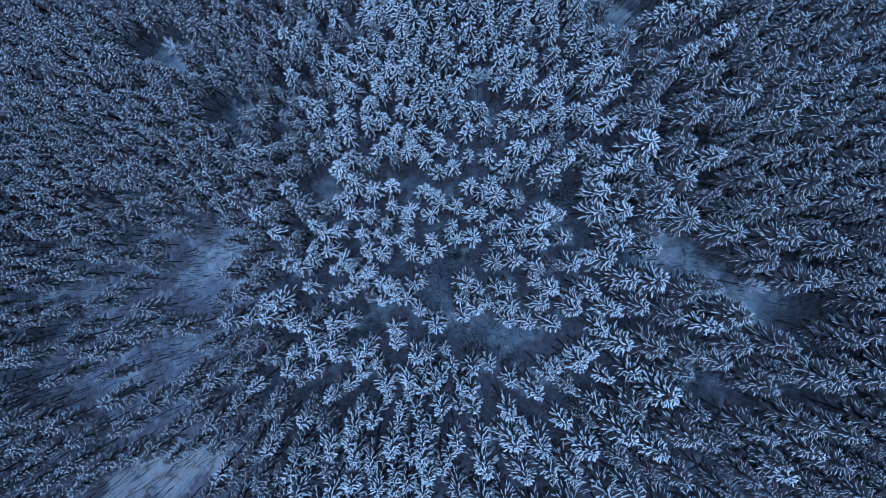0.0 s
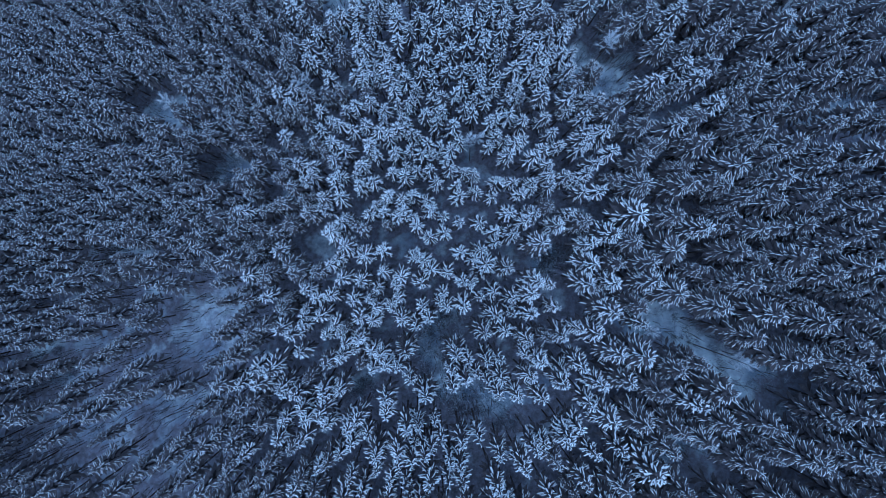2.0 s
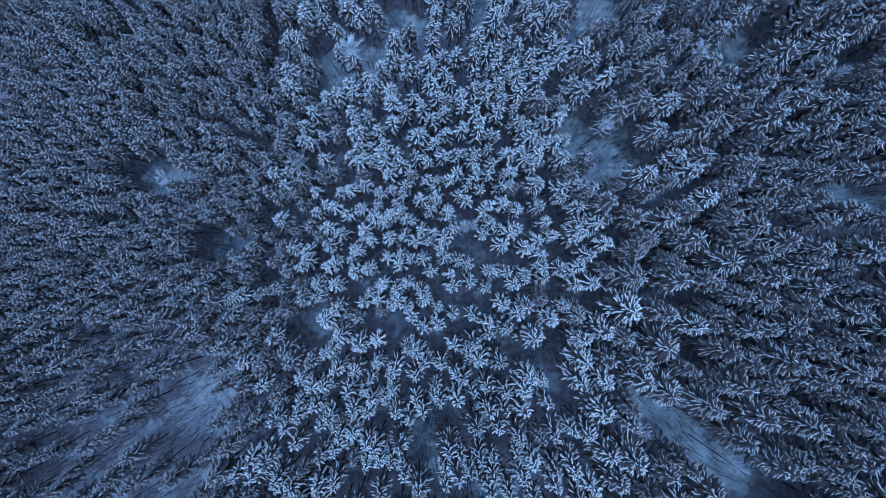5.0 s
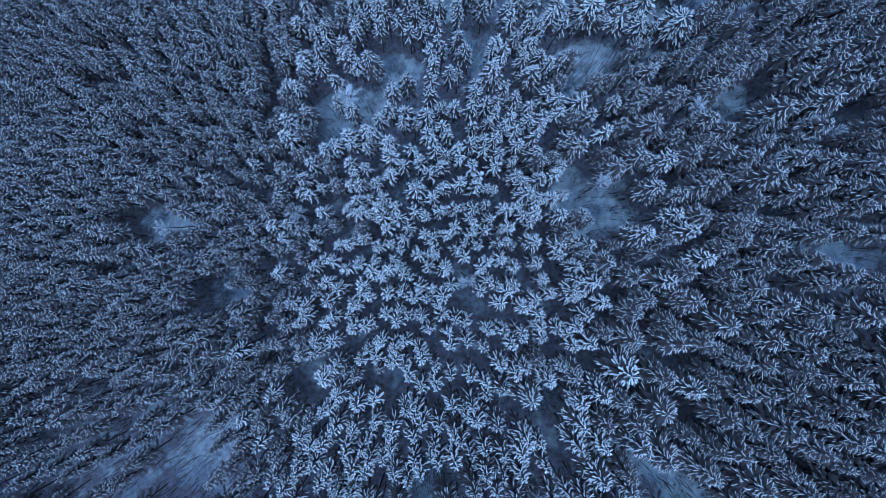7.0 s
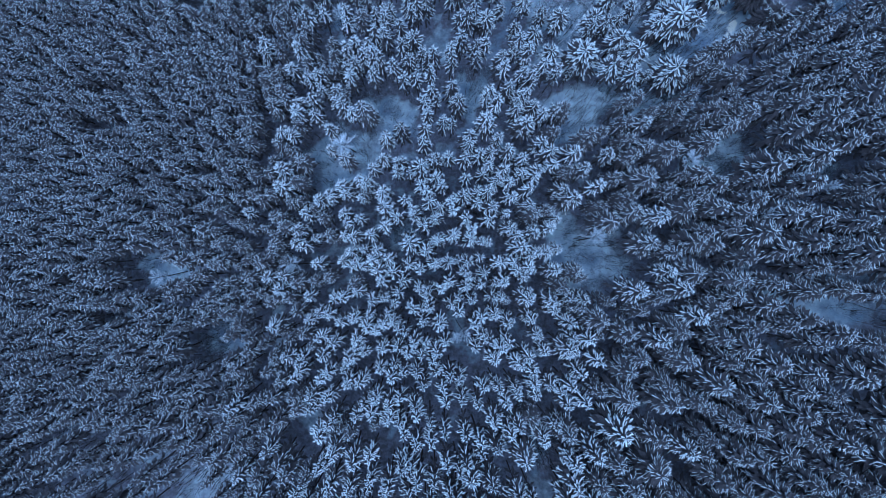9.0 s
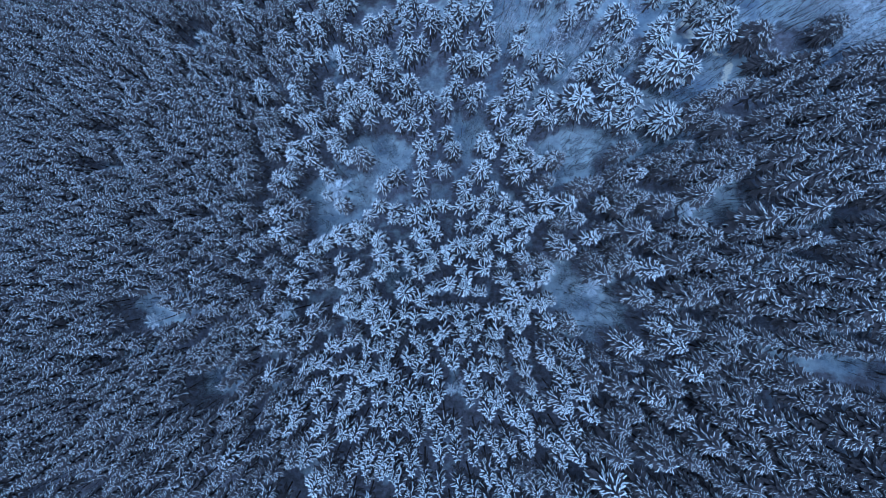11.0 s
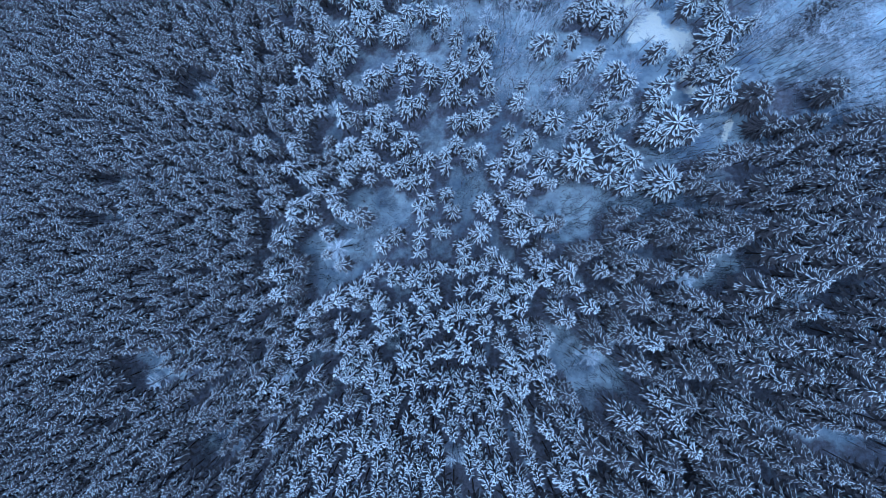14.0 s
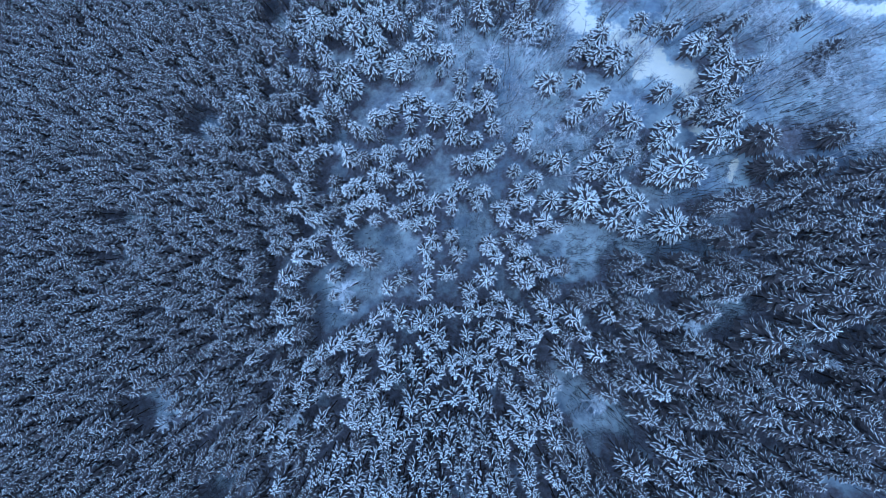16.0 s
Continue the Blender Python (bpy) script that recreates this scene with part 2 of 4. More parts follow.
plant(0.85, [
    (-6.1, -52.1), (7.2, -51.3), (-12.8, -48.6), (-1.5, -46.9), (16.7, -46.6), (-9.9, -46.1), (11.6, -45.7), (-0.2, -45.6), (9.9, -45.5),
    (4.1, -45.2), (-20.2, -45.1), (-20.0, -41.7), (-14.5, -41.5), (1.1, -39.6), (-16.9, -39.5), (-4.4, -39.4), (-10.5, -37.6), (0.5, -37.6),
    (-12.8, -37.2), (3.1, -36.9), (6.5, -36.5), (-12.5, -35.5), (-15.3, -35.0), (11.8, -33.6), (-18.0, -33.5), (15.8, -33.0), (-18.6, -31.8),
    (-20.5, -31.4), (-8.6, -31.0), (-2.7, -30.6), (13.1, -30.2), (-6.9, -30.2), (-6.0, -29.7), (-8.3, -28.1), (-6.3, -27.7), (18.1, -27.4),
    (12.8, -27.4), (-7.8, -26.4), (3.3, -24.7), (-2.9, -24.0), (6.5, -22.6), (-24.6, -22.3), (6.0, -20.8), (2.0, -20.2), (-11.8, -19.7),
])
plant(0.85, [
    (-4.5, -19.4), (-13.3, -19.0), (-8.3, -18.5), (-15.8, -18.3), (-23.8, -17.4), (-8.2, -16.5), (6.4, -16.2), (-7.5, -16.2), (13.8, -15.7),
    (9.8, -15.7), (16.9, -14.3), (10.9, -14.2), (8.6, -14.1), (-14.0, -13.3), (-7.4, -12.6), (-3.7, -12.3), (-21.9, -12.2), (15.5, -9.8),
    (-16.8, -9.7), (6.3, -9.4), (-24.1, -9.2), (-21.6, -8.2), (6.5, -7.8), (14.6, -7.6), (18.7, -7.4), (-4.5, -7.0), (-5.4, -6.5),
    (-17.8, -6.4), (-14.8, -5.6), (7.3, -5.4), (-16.3, -4.8), (4.4, -4.7), (16.5, -4.6), (2.7, -3.6), (-18.5, -3.1), (5.5, -2.8),
    (23.1, -2.8), (18.7, -2.4), (8.1, -2.4), (13.5, -2.1), (1.4, -1.7), (-1.8, -1.3), (7.0, -0.9), (20.6, -0.3), (12.9, -0.2),
])
plant(0.85, [
    (4.1, 1.0), (-1.7, 1.2), (11.4, 1.9), (-10.5, 2.0), (13.4, 2.5), (14.5, 3.6), (17.6, 4.1), (-18.6, 4.8), (11.7, 5.5),
    (-12.9, 6.5), (6.1, 6.9), (-26.0, 7.2), (-12.4, 8.1), (-10.5, 8.7), (3.4, 9.5), (3.0, 10.9), (-0.1, 12.2), (5.3, 14.5),
    (13.4, 15.0), (9.1, 15.9), (9.8, 19.8), (-16.1, 20.0), (8.7, 26.9), (14.5, 27.0), (-17.7, 30.2), (-18.5, 36.2),
])
plant(1.0, [
    (-18.3, -52.8), (-15.3, -52.4), (-9.4, -51.7), (11.8, -51.3), (-17.4, -51.0), (-21.3, -50.0), (2.2, -49.9), (-14.1, -49.0), (-18.6, -48.3),
    (1.9, -48.2), (-11.5, -46.9), (6.8, -46.8), (-16.6, -46.7), (-14.3, -45.0), (-17.2, -45.0), (13.4, -44.8), (-3.4, -44.0), (14.1, -43.9),
    (15.3, -43.2), (-7.0, -43.2), (-18.0, -41.9), (-7.2, -41.6), (-15.4, -40.8), (16.7, -40.3), (6.5, -40.3), (8.6, -40.2), (-24.0, -38.6),
    (9.9, -38.5), (-7.1, -37.9), (-5.3, -37.7), (-18.8, -37.1), (-9.4, -36.6), (-7.4, -36.4), (5.2, -36.4), (-23.4, -33.6), (14.6, -33.0),
    (-14.2, -33.0), (-8.7, -32.8), (-3.6, -32.6), (-15.9, -31.8), (-2.1, -31.7), (-22.1, -31.1), (0.6, -30.3), (-16.5, -30.0), (-23.3, -29.8),
])
plant(1.0, [
    (-14.5, -29.6), (8.4, -29.3), (-11.7, -29.3), (-18.1, -29.1), (6.3, -28.3), (-24.2, -28.2), (3.5, -27.8), (2.4, -26.8), (-13.2, -26.8),
    (-5.5, -26.3), (-16.4, -26.2), (0.5, -25.9), (-14.6, -25.4), (-2.2, -24.6), (-4.1, -24.4), (-13.7, -24.2), (-8.0, -24.1), (2.1, -23.5),
    (4.5, -23.2), (-1.8, -21.9), (-11.2, -20.8), (0.1, -20.7), (-25.3, -20.3), (-13.8, -20.2), (10.6, -20.2), (-3.4, -19.8), (4.5, -19.5),
    (-6.4, -19.1), (-10.0, -18.6), (-25.6, -18.3), (-19.1, -16.9), (-14.2, -16.8), (-2.3, -16.7), (-4.1, -16.4), (1.7, -16.4), (17.8, -15.9),
    (4.3, -15.7), (19.8, -15.5), (7.0, -14.6), (-15.3, -14.3), (-1.2, -14.2), (-9.1, -14.1), (13.9, -14.1), (18.1, -13.6), (4.2, -13.5),
])
plant(1.0, [
    (-18.5, -13.5), (-1.9, -12.8), (0.6, -12.7), (2.7, -12.5), (13.3, -12.2), (19.0, -11.9), (-18.4, -11.4), (11.0, -11.3), (8.5, -11.1),
    (21.8, -10.8), (-22.2, -10.7), (-2.7, -10.7), (17.9, -9.9), (-4.2, -9.6), (9.5, -9.6), (-13.4, -9.2), (-10.4, -8.8), (2.1, -8.8),
    (-2.2, -8.5), (-15.2, -8.3), (10.4, -8.3), (-7.9, -7.8), (22.0, -7.7), (-12.9, -6.7), (-7.0, -6.7), (-1.2, -6.2), (6.2, -6.2),
    (18.3, -6.0), (-10.9, -5.9), (8.7, -4.7), (-2.6, -4.2), (-24.3, -4.0), (-0.1, -3.8), (-22.9, -3.6), (19.3, -3.5), (-13.9, -3.2),
    (-21.0, -3.1), (15.9, -3.0), (-8.3, -2.8), (20.1, -2.7), (-12.5, -2.7), (-25.3, -2.6), (-4.9, -2.0), (-10.3, -1.9), (4.8, -1.3),
])
plant(1.0, [
    (-6.6, -0.9), (-17.1, -0.8), (-3.6, -0.5), (2.6, -0.4), (10.0, -0.2), (-15.1, 0.4), (7.6, 0.6), (-16.3, 1.6), (2.3, 1.7),
    (-11.7, 1.8), (0.3, 1.9), (-6.4, 2.1), (-22.0, 2.1), (5.1, 2.4), (-13.2, 2.4), (-8.5, 2.6), (16.5, 3.0), (-11.5, 3.6),
    (-7.9, 4.0), (1.0, 5.2), (-8.6, 5.9), (16.5, 6.8), (-7.2, 7.3), (0.9, 8.1), (17.3, 8.1), (4.7, 8.4), (-23.3, 8.6),
    (-16.3, 8.6), (-2.2, 9.1), (-13.1, 9.2), (1.5, 10.0), (23.5, 10.0), (6.5, 10.2), (-3.8, 11.2), (-22.0, 11.2), (11.4, 11.7),
    (8.5, 11.8), (5.4, 11.9), (13.6, 12.1), (-6.7, 12.1), (23.2, 12.4), (-10.1, 12.6), (-12.6, 12.6), (-1.3, 13.1), (11.8, 13.3),
])
plant(1.0, [
    (2.2, 13.4), (9.8, 13.7), (14.7, 14.1), (10.7, 14.9), (7.9, 15.1), (-5.3, 15.9), (17.6, 16.0), (-8.9, 16.5), (2.9, 17.7),
    (7.2, 17.8), (-25.2, 18.4), (-23.0, 20.1), (34.0, 21.8), (-22.3, 22.6), (35.5, 22.9), (31.3, 23.3), (-21.4, 23.9), (42.1, 24.0),
    (28.2, 24.4), (-0.5, 25.1), (10.2, 25.7), (-12.6, 26.2), (13.5, 27.0), (-15.7, 28.1), (-15.5, 34.0), (-25.7, 34.5), (-25.9, 37.4),
    (-28.4, 37.5), (-24.1, 39.8), (-29.5, 44.4), (-18.9, 44.9), (-17.8, 51.4), (-30.7, 52.2),
])
plant(1.15, [
    (-12.0, -52.5), (-22.2, -51.3), (5.5, -50.0), (-1.5, -49.8), (15.4, -48.9), (-3.7, -48.2), (8.6, -47.6), (-2.4, -47.5), (-20.8, -47.3),
    (-5.9, -47.1), (12.1, -46.5), (1.9, -45.6), (-12.0, -44.9), (-4.7, -44.6), (-10.1, -43.9), (-15.1, -43.5), (-17.9, -43.4), (11.0, -40.7),
    (-20.6, -40.7), (-13.0, -40.5), (17.4, -38.8), (13.5, -38.7), (2.3, -38.5), (7.0, -38.4), (-14.5, -37.9), (14.5, -37.3), (11.7, -36.4),
    (15.5, -36.0), (-10.9, -34.8), (-19.1, -34.6), (-21.2, -33.9), (9.6, -33.5), (7.2, -33.2), (-5.5, -32.4), (-10.8, -31.5), (10.4, -30.9),
    (2.5, -30.0), (-10.8, -27.2), (-2.9, -27.0), (10.9, -26.7), (-1.3, -26.0), (-22.4, -23.5), (17.5, -22.7), (-23.4, -20.8), (14.2, -19.8),
])
plant(1.15, [
    (11.2, -18.6), (8.6, -18.4), (-4.9, -18.2), (-2.0, -18.0), (13.1, -17.6), (-22.1, -17.2), (-5.5, -16.5), (-16.9, -16.2), (-11.2, -14.7),
    (-20.9, -14.6), (21.8, -14.2), (15.9, -13.7), (-5.3, -13.6), (-22.6, -13.4), (-20.3, -11.4), (-11.5, -11.2), (-15.3, -10.9), (12.7, -10.5),
    (-6.7, -10.2), (0.6, -9.9), (17.6, -8.7), (-18.3, -8.3), (-9.3, -7.2), (-23.2, -7.1), (1.0, -6.2), (10.7, -5.6), (-19.4, -5.1),
    (13.7, -5.0), (12.8, -2.7), (-22.6, -2.4), (-11.0, -0.8), (-24.6, -0.6), (-22.1, -0.2), (-5.0, 0.9), (16.5, 0.9), (13.9, 1.1),
    (-2.9, 1.7), (9.7, 1.7), (-23.7, 3.2), (-0.3, 4.1), (-23.4, 4.9), (5.5, 5.1), (-20.6, 5.5), (-11.2, 5.9), (14.6, 5.9),
])
plant(1.15, [
    (-14.7, 6.0), (3.2, 6.2), (-23.8, 6.2), (-19.6, 6.9), (11.2, 7.2), (-0.7, 7.5), (8.2, 7.9), (-5.1, 8.9), (16.3, 9.1),
    (-18.9, 9.5), (-24.7, 9.7), (8.8, 9.9), (13.4, 10.2), (-0.3, 10.6), (-17.9, 10.6), (4.6, 11.4), (-27.1, 11.4), (-16.4, 11.6),
    (-20.4, 11.8), (6.9, 12.1), (-15.3, 12.3), (18.5, 12.5), (-24.7, 12.7), (25.8, 13.6), (-9.7, 14.3), (19.7, 14.6), (0.7, 14.6),
    (-11.0, 14.7), (21.9, 14.8), (15.3, 14.8), (-25.5, 16.6), (13.3, 17.0), (5.2, 17.2), (-4.3, 17.3), (25.8, 17.4), (-7.2, 17.6),
    (11.6, 18.1), (9.2, 18.6), (6.1, 19.5), (16.0, 19.6), (-0.8, 20.0), (-7.1, 21.1), (37.3, 21.1), (30.0, 21.4), (27.9, 21.7),
])
plant(1.15, [
    (-0.8, 22.2), (-15.8, 22.9), (2.0, 23.6), (33.9, 24.0), (45.5, 24.0), (16.9, 24.2), (18.5, 24.3), (13.3, 25.1), (36.8, 25.2),
    (15.4, 25.5), (41.7, 25.5), (-18.5, 25.9), (-14.2, 26.7), (47.3, 27.0), (-1.0, 27.0), (-23.8, 28.5), (-19.5, 28.7), (-27.3, 29.5),
    (-25.4, 30.8), (-18.3, 32.1), (-26.2, 32.4), (-19.7, 32.5), (-28.1, 32.7), (-17.9, 33.4), (-20.4, 35.1), (-21.9, 37.3), (-16.7, 39.3),
    (-28.3, 39.4), (-20.7, 41.1), (-25.7, 41.8), (-27.5, 44.8), (-24.9, 44.9), (-19.1, 48.9), (-19.2, 51.0), (-15.8, 51.7), (-29.1, 52.7),
    (-17.8, 53.4), (-25.6, 54.5), (-28.3, 54.7), (-18.9, 55.1), (-20.6, 57.6), (-18.0, 57.6), (-22.7, 58.6), (-24.9, 59.3), (-30.8, 60.3),
])
plant(1.35, [
    (-8.5, -47.8), (-22.7, -45.3), (-2.4, -41.0), (-23.1, -40.9), (-21.7, -38.1), (1.3, -35.6), (-4.7, -35.5), (4.7, -33.3), (17.6, -32.9),
    (6.4, -30.9), (10.8, -28.7), (16.9, -26.9), (-19.7, -26.6), (-23.6, -26.3), (7.4, -25.5), (-21.1, -25.4), (17.7, -24.7), (-10.8, -23.9),
    (-13.2, -22.7), (8.2, -21.2), (-15.5, -21.1), (-21.1, -19.9), (-19.0, -18.2), (20.7, -8.1), (-0.1, -2.4), (-19.4, -1.2), (17.4, -1.0),
    (19.6, 0.3), (-7.8, 0.5), (12.5, 3.8), (-21.7, 7.4), (14.5, 8.6), (-7.0, 9.8), (-7.5, 12.8), (-22.5, 13.5), (-13.2, 14.0),
    (-20.3, 14.4), (1.1, 17.2), (17.3, 17.7), (20.3, 17.9), (-13.3, 18.2), (5.8, 20.9), (17.5, 21.0), (-25.0, 21.1), (-4.5, 22.3),
])
plant(1.35, [
    (-24.4, 23.1), (20.0, 24.5), (29.4, 25.6), (-21.6, 26.0), (4.4, 26.2), (-26.0, 27.6), (-21.9, 27.9), (-23.9, 30.1), (-27.2, 34.1),
    (-22.8, 34.5), (-16.1, 36.3), (-21.1, 38.7), (-22.8, 43.1), (-20.8, 43.5), (-20.6, 47.5), (-27.8, 48.9), (-22.3, 51.7), (-26.5, 52.5),
    (-24.1, 55.5), (-26.9, 57.3), (-28.6, 59.0), (-27.1, 61.1),
])
plant(1.6, [
    (5.4, -25.6), (12.5, -22.8), (17.4, -19.7), (-25.3, 1.5), (-2.9, 5.0), (19.6, 11.0), (-1.7, 16.7), (-23.2, 17.0), (-21.0, 17.9),
    (22.6, 19.5), (14.3, 22.6), (8.6, 22.9), (-10.1, 25.6), (43.5, 28.5), (-15.3, 29.5), (-24.7, 48.2), (-29.8, 64.4),
])
# round the glades each has its own girth
SPRUCES += [
    (8.5, 36.5, 1.11), (14.0, 36.3, 1.33), (14.7, 33.7, 1.17), (12.7, 34.6, 0.78), (11.0, 33.5, 1.25), (17.5, 31.8, 1.3),
    (19.0, 30.4, 0.84), (11.7, 31.6, 1.0), (13.8, 30.2, 1.07), (15.4, 29.6, 1.23), (9.5, 28.2, 1.24), (12.0, 28.1, 1.14),
    (13.6, 27.1, 1.06), (-23.3, 65.8, 0.93), (-19.9, 62.8, 1.29), (-23.1, 62.8, 1.47), (-14.6, 60.3, 1.26), (-18.2, 60.1, 1.26),
    (-1.6, 53.1, 1.11), (-4.3, 52.1, 1.37), (-6.4, 50.7, 1.12), (-9.3, 50.2, 1.56), (-7.3, 49.8, 1.2), (-3.0, 50.5, 1.19),
    (0.3, 51.2, 1.18), (1.7, 50.1, 1.35), (4.0, 51.0, 1.18), (5.3, 49.9, 1.17), (6.7, 49.8, 1.17), (3.9, 48.0, 1.25),
    (0.7, 48.7, 1.18), (-3.5, 48.0, 0.93),
]
SPRUCES += [
    (-14.7, 49.2, 1.05), (-13.1, 48.1, 1.12), (-11.2, 47.5, 1.2), (7.6, 50.7, 0.83), (4.8, 46.0, 1.32), (3.4, 46.1, 0.99),
    (7.5, 45.4, 1.06), (-8.7, 46.3, 0.68), (-3.9, 44.6, 1.18), (-2.1, 44.0, 1.17), (-0.7, 44.9, 1.33), (-3.0, 43.1, 1.0),
    (-14.0, 44.1, 1.2), (-14.4, 42.2, 1.03), (-11.5, 42.3, 1.36), (-9.6, 43.4, 0.93), (-7.7, 43.8, 1.35), (-6.3, 44.2, 0.84),
    (-7.2, 41.5, 1.0), (-5.0, 40.8, 1.17), (4.9, 41.7, 1.23), (6.0, 40.6, 1.3), (7.8, 42.1, 0.81), (-12.8, 38.2, 1.35),
    (-13.7, 36.8, 1.09), (-9.0, 39.5, 1.33), (-6.7, 38.5, 1.24), (-9.9, 37.6, 1.0), (-2.3, 38.3, 1.72), (-4.6, 37.0, 0.99),
    (5.1, 37.1, 1.29), (3.3, 36.2, 1.05),
]
SPRUCES += [
    (1.1, 35.0, 1.13), (-1.2, 35.5, 1.05), (-3.4, 34.2, 1.46), (7.2, 35.7, 1.27), (7.6, 34.3, 0.94), (0.2, 34.1, 1.05),
    (3.3, 33.4, 1.04), (-9.4, 35.3, 1.24), (-8.0, 34.8, 1.07), (-10.8, 34.9, 0.91), (-12.2, 34.0, 1.07), (-14.1, 34.5, 0.84),
    (-5.7, 32.9, 1.13), (-4.3, 31.5, 1.05), (-2.1, 31.0, 1.04), (0.2, 31.4, 1.04), (-2.1, 32.3, 0.72), (-9.3, 32.0, 1.06),
    (-13.1, 32.1, 1.16), (0.1, 28.7, 1.19), (3.2, 29.3, 1.26), (43.9, 33.6, 1.44), (41.6, 32.9, 1.16), (46.5, 34.8, 1.29),
    (49.5, 33.8, 1.42), (52.5, 35.7, 1.13), (55.2, 35.2, 1.26), (58.0, 35.9, 1.11), (60.4, 35.1, 1.24), (38.4, 30.5, 1.3),
    (40.1, 29.7, 1.14),
]
BROAD += [
    (17.6, 65.7, 1.21), (20.4, 65.2, 0.98), (14.2, 66.0, 0.92), (26.6, 61.5, 1.1), (28.9, 62.3, 1.32), (27.7, 59.3, 1.09),
    (30.2, 59.6, 1.16), (31.1, 57.4, 1.08), (32.6, 59.3, 0.93), (28.5, 63.4, 0.88), (24.9, 60.1, 0.88), (35.4, 65.3, 1.09),
    (37.8, 63.5, 0.79), (29.9, 66.3, 0.52), (19.7, 54.8, 1.46), (21.2, 55.7, 0.88), (24.9, 55.2, 0.87), (26.6, 51.2, 1.28),
    (28.5, 52.3, 0.78), (30.8, 49.1, 1.33), (23.8, 48.6, 1.0), (10.2, 57.9, 0.9), (11.5, 57.1, 0.75), (9.9, 51.9, 1.19),
    (37.8, 52.1, 1.11), (40.6, 49.4, 0.96), (43.1, 48.1, 0.68), (37.5, 45.6, 1.36), (32.2, 46.4, 1.11), (16.2, 47.6, 0.72),
    (10.7, 47.8, 1.02), (29.2, 45.2, 0.56),
]
BROAD += [
    (15.6, 44.5, 1.15), (36.1, 43.7, 1.22), (11.4, 43.7, 0.79), (9.5, 41.9, 1.3), (28.2, 43.3, 0.97), (31.4, 41.6, 0.96),
    (18.1, 42.1, 0.78), (20.7, 41.3, 1.26), (26.2, 40.6, 1.38), (25.7, 39.0, 0.82), (27.8, 39.1, 0.96), (29.5, 39.7, 0.68),
    (13.8, 40.0, 0.78), (38.1, 39.6, 2.41), (35.2, 38.8, 1.21), (40.3, 38.2, 1.32), (17.0, 38.2, 1.05), (29.2, 36.3, 1.35),
    (30.3, 34.9, 0.94), (31.4, 33.6, 1.33), (19.4, 34.8, 1.24), (24.1, 34.2, 2.04), (28.0, 31.9, 1.34), (30.7, 30.1, 1.19),
    (21.7, 31.4, 0.47), (32.7, 30.0, 0.59), (36.2, 30.6, 1.96), (40.3, 63.2, 0.93), (43.3, 59.8, 1.26), (45.1, 61.2, 0.84),
    (47.0, 59.5, 0.9), (47.0, 57.0, 1.1),
]
BROAD += [
    (45.5, 54.2, 1.37), (48.4, 54.9, 1.23), (45.1, 51.8, 0.96), (47.1, 51.1, 0.95), (51.2, 55.6, 0.95), (46.9, 46.9, 1.2),
    (43.8, 47.6, 0.81), (45.7, 49.8, 0.81), (44.1, 43.4, 1.47), (46.1, 43.7, 1.06), (-22.0, 70.9, 1.83), (-20.2, 69.7, 1.16),
    (-15.3, 71.0, 1.81), (-12.5, 69.5, 1.3), (-14.0, 67.3, 1.46), (-10.9, 71.3, 1.14), (-10.2, 66.9, 1.13), (-9.1, 64.8, 0.96),
    (-11.7, 62.4, 1.6), (-10.6, 60.0, 1.11), (-6.2, 60.8, 1.73), (-5.4, 59.0, 1.25), (-0.6, 67.0, 1.42), (-3.0, 62.7, 1.1),
    (-0.3, 63.0, 1.09), (3.3, 61.8, 1.31), (-0.0, 69.0, 0.63), (1.7, 58.6, 0.54), (4.9, 68.8, 0.94), (-16.5, 60.0, 1.2),
    (-14.2, 56.4, 1.42), (-15.8, 55.4, 0.95),
]
BROAD += [
    (-17.3, 53.9, 1.03), (5.4, 57.2, 0.91), (5.3, 54.0, 0.75), (8.5, 55.2, 0.75), (58.9, 62.2, 0.68), (50.3, 63.2, 0.84),
]

# openings in the canopy: x, y, half-width, half-length, turn in degrees
OPENINGS = [
    (-37.2, -34.6, 4.4, 6.8, 0), (29.6, -32.1, 4.2, 3.0, -10), (33.4, -34.6, 4.6, 2.5, -25), (38.3, -38.2, 5.2, 2.5, -30), (-35.5, -10.8, 2.1, 4.4, 0),
    (-53.2, -24.0, 2.2, 1.8, 0), (-48.9, 0.6, 4.8, 4.4, 0), (-41.0, -63.5, 11.0, 3.6, 28), (28.3, -46.8, 2.6, 2.4, -30), (-63.9, -39.4, 2.6, 1.7, 10),
    (-61.4, -43.7, 3.8, 1.3, 15), (-39.6, -45.6, 5.6, 3.2, 20), (-56.5, -51.0, 5.0, 2.6, 20), (-12.7, -42.8, 3.0, 1.2, 0),
]
OPENINGS += [
    (46.2, 18.9, 3.4, 2.4, 20), (57.0, 14.7, 4.1, 1.7, 15), (59.2, -0.6, 4.2, 1.0, -8), (-60.7, 33.8, 2.4, 1.7, 0), (-54.7, -6.7, 2.1, 1.6, 0),
    (-36.7, -11.3, 2.3, 3.4, 0), (-45.8, 51.9, 2.6, 4.0, 0), (57.7, -4.1, 5.3, 1.8, -22), (45.9, 39.8, 6.5, 5.2, 35),
    (39.7, 26.9, 6.0, 2.6, 0), (34.0, 28.8, 5.3, 3.5, 0), (44.1, 16.4, 2.2, 1.8, 10), (25.3, 3.0, 5.2, 6.2, 0), (24.5, 25.0, 4.0, 3.6, 0), (53.0, 10.1, 3.0, 0.9, -10), (-60.9, 26.6, 2.8, 2.0, 0),
]
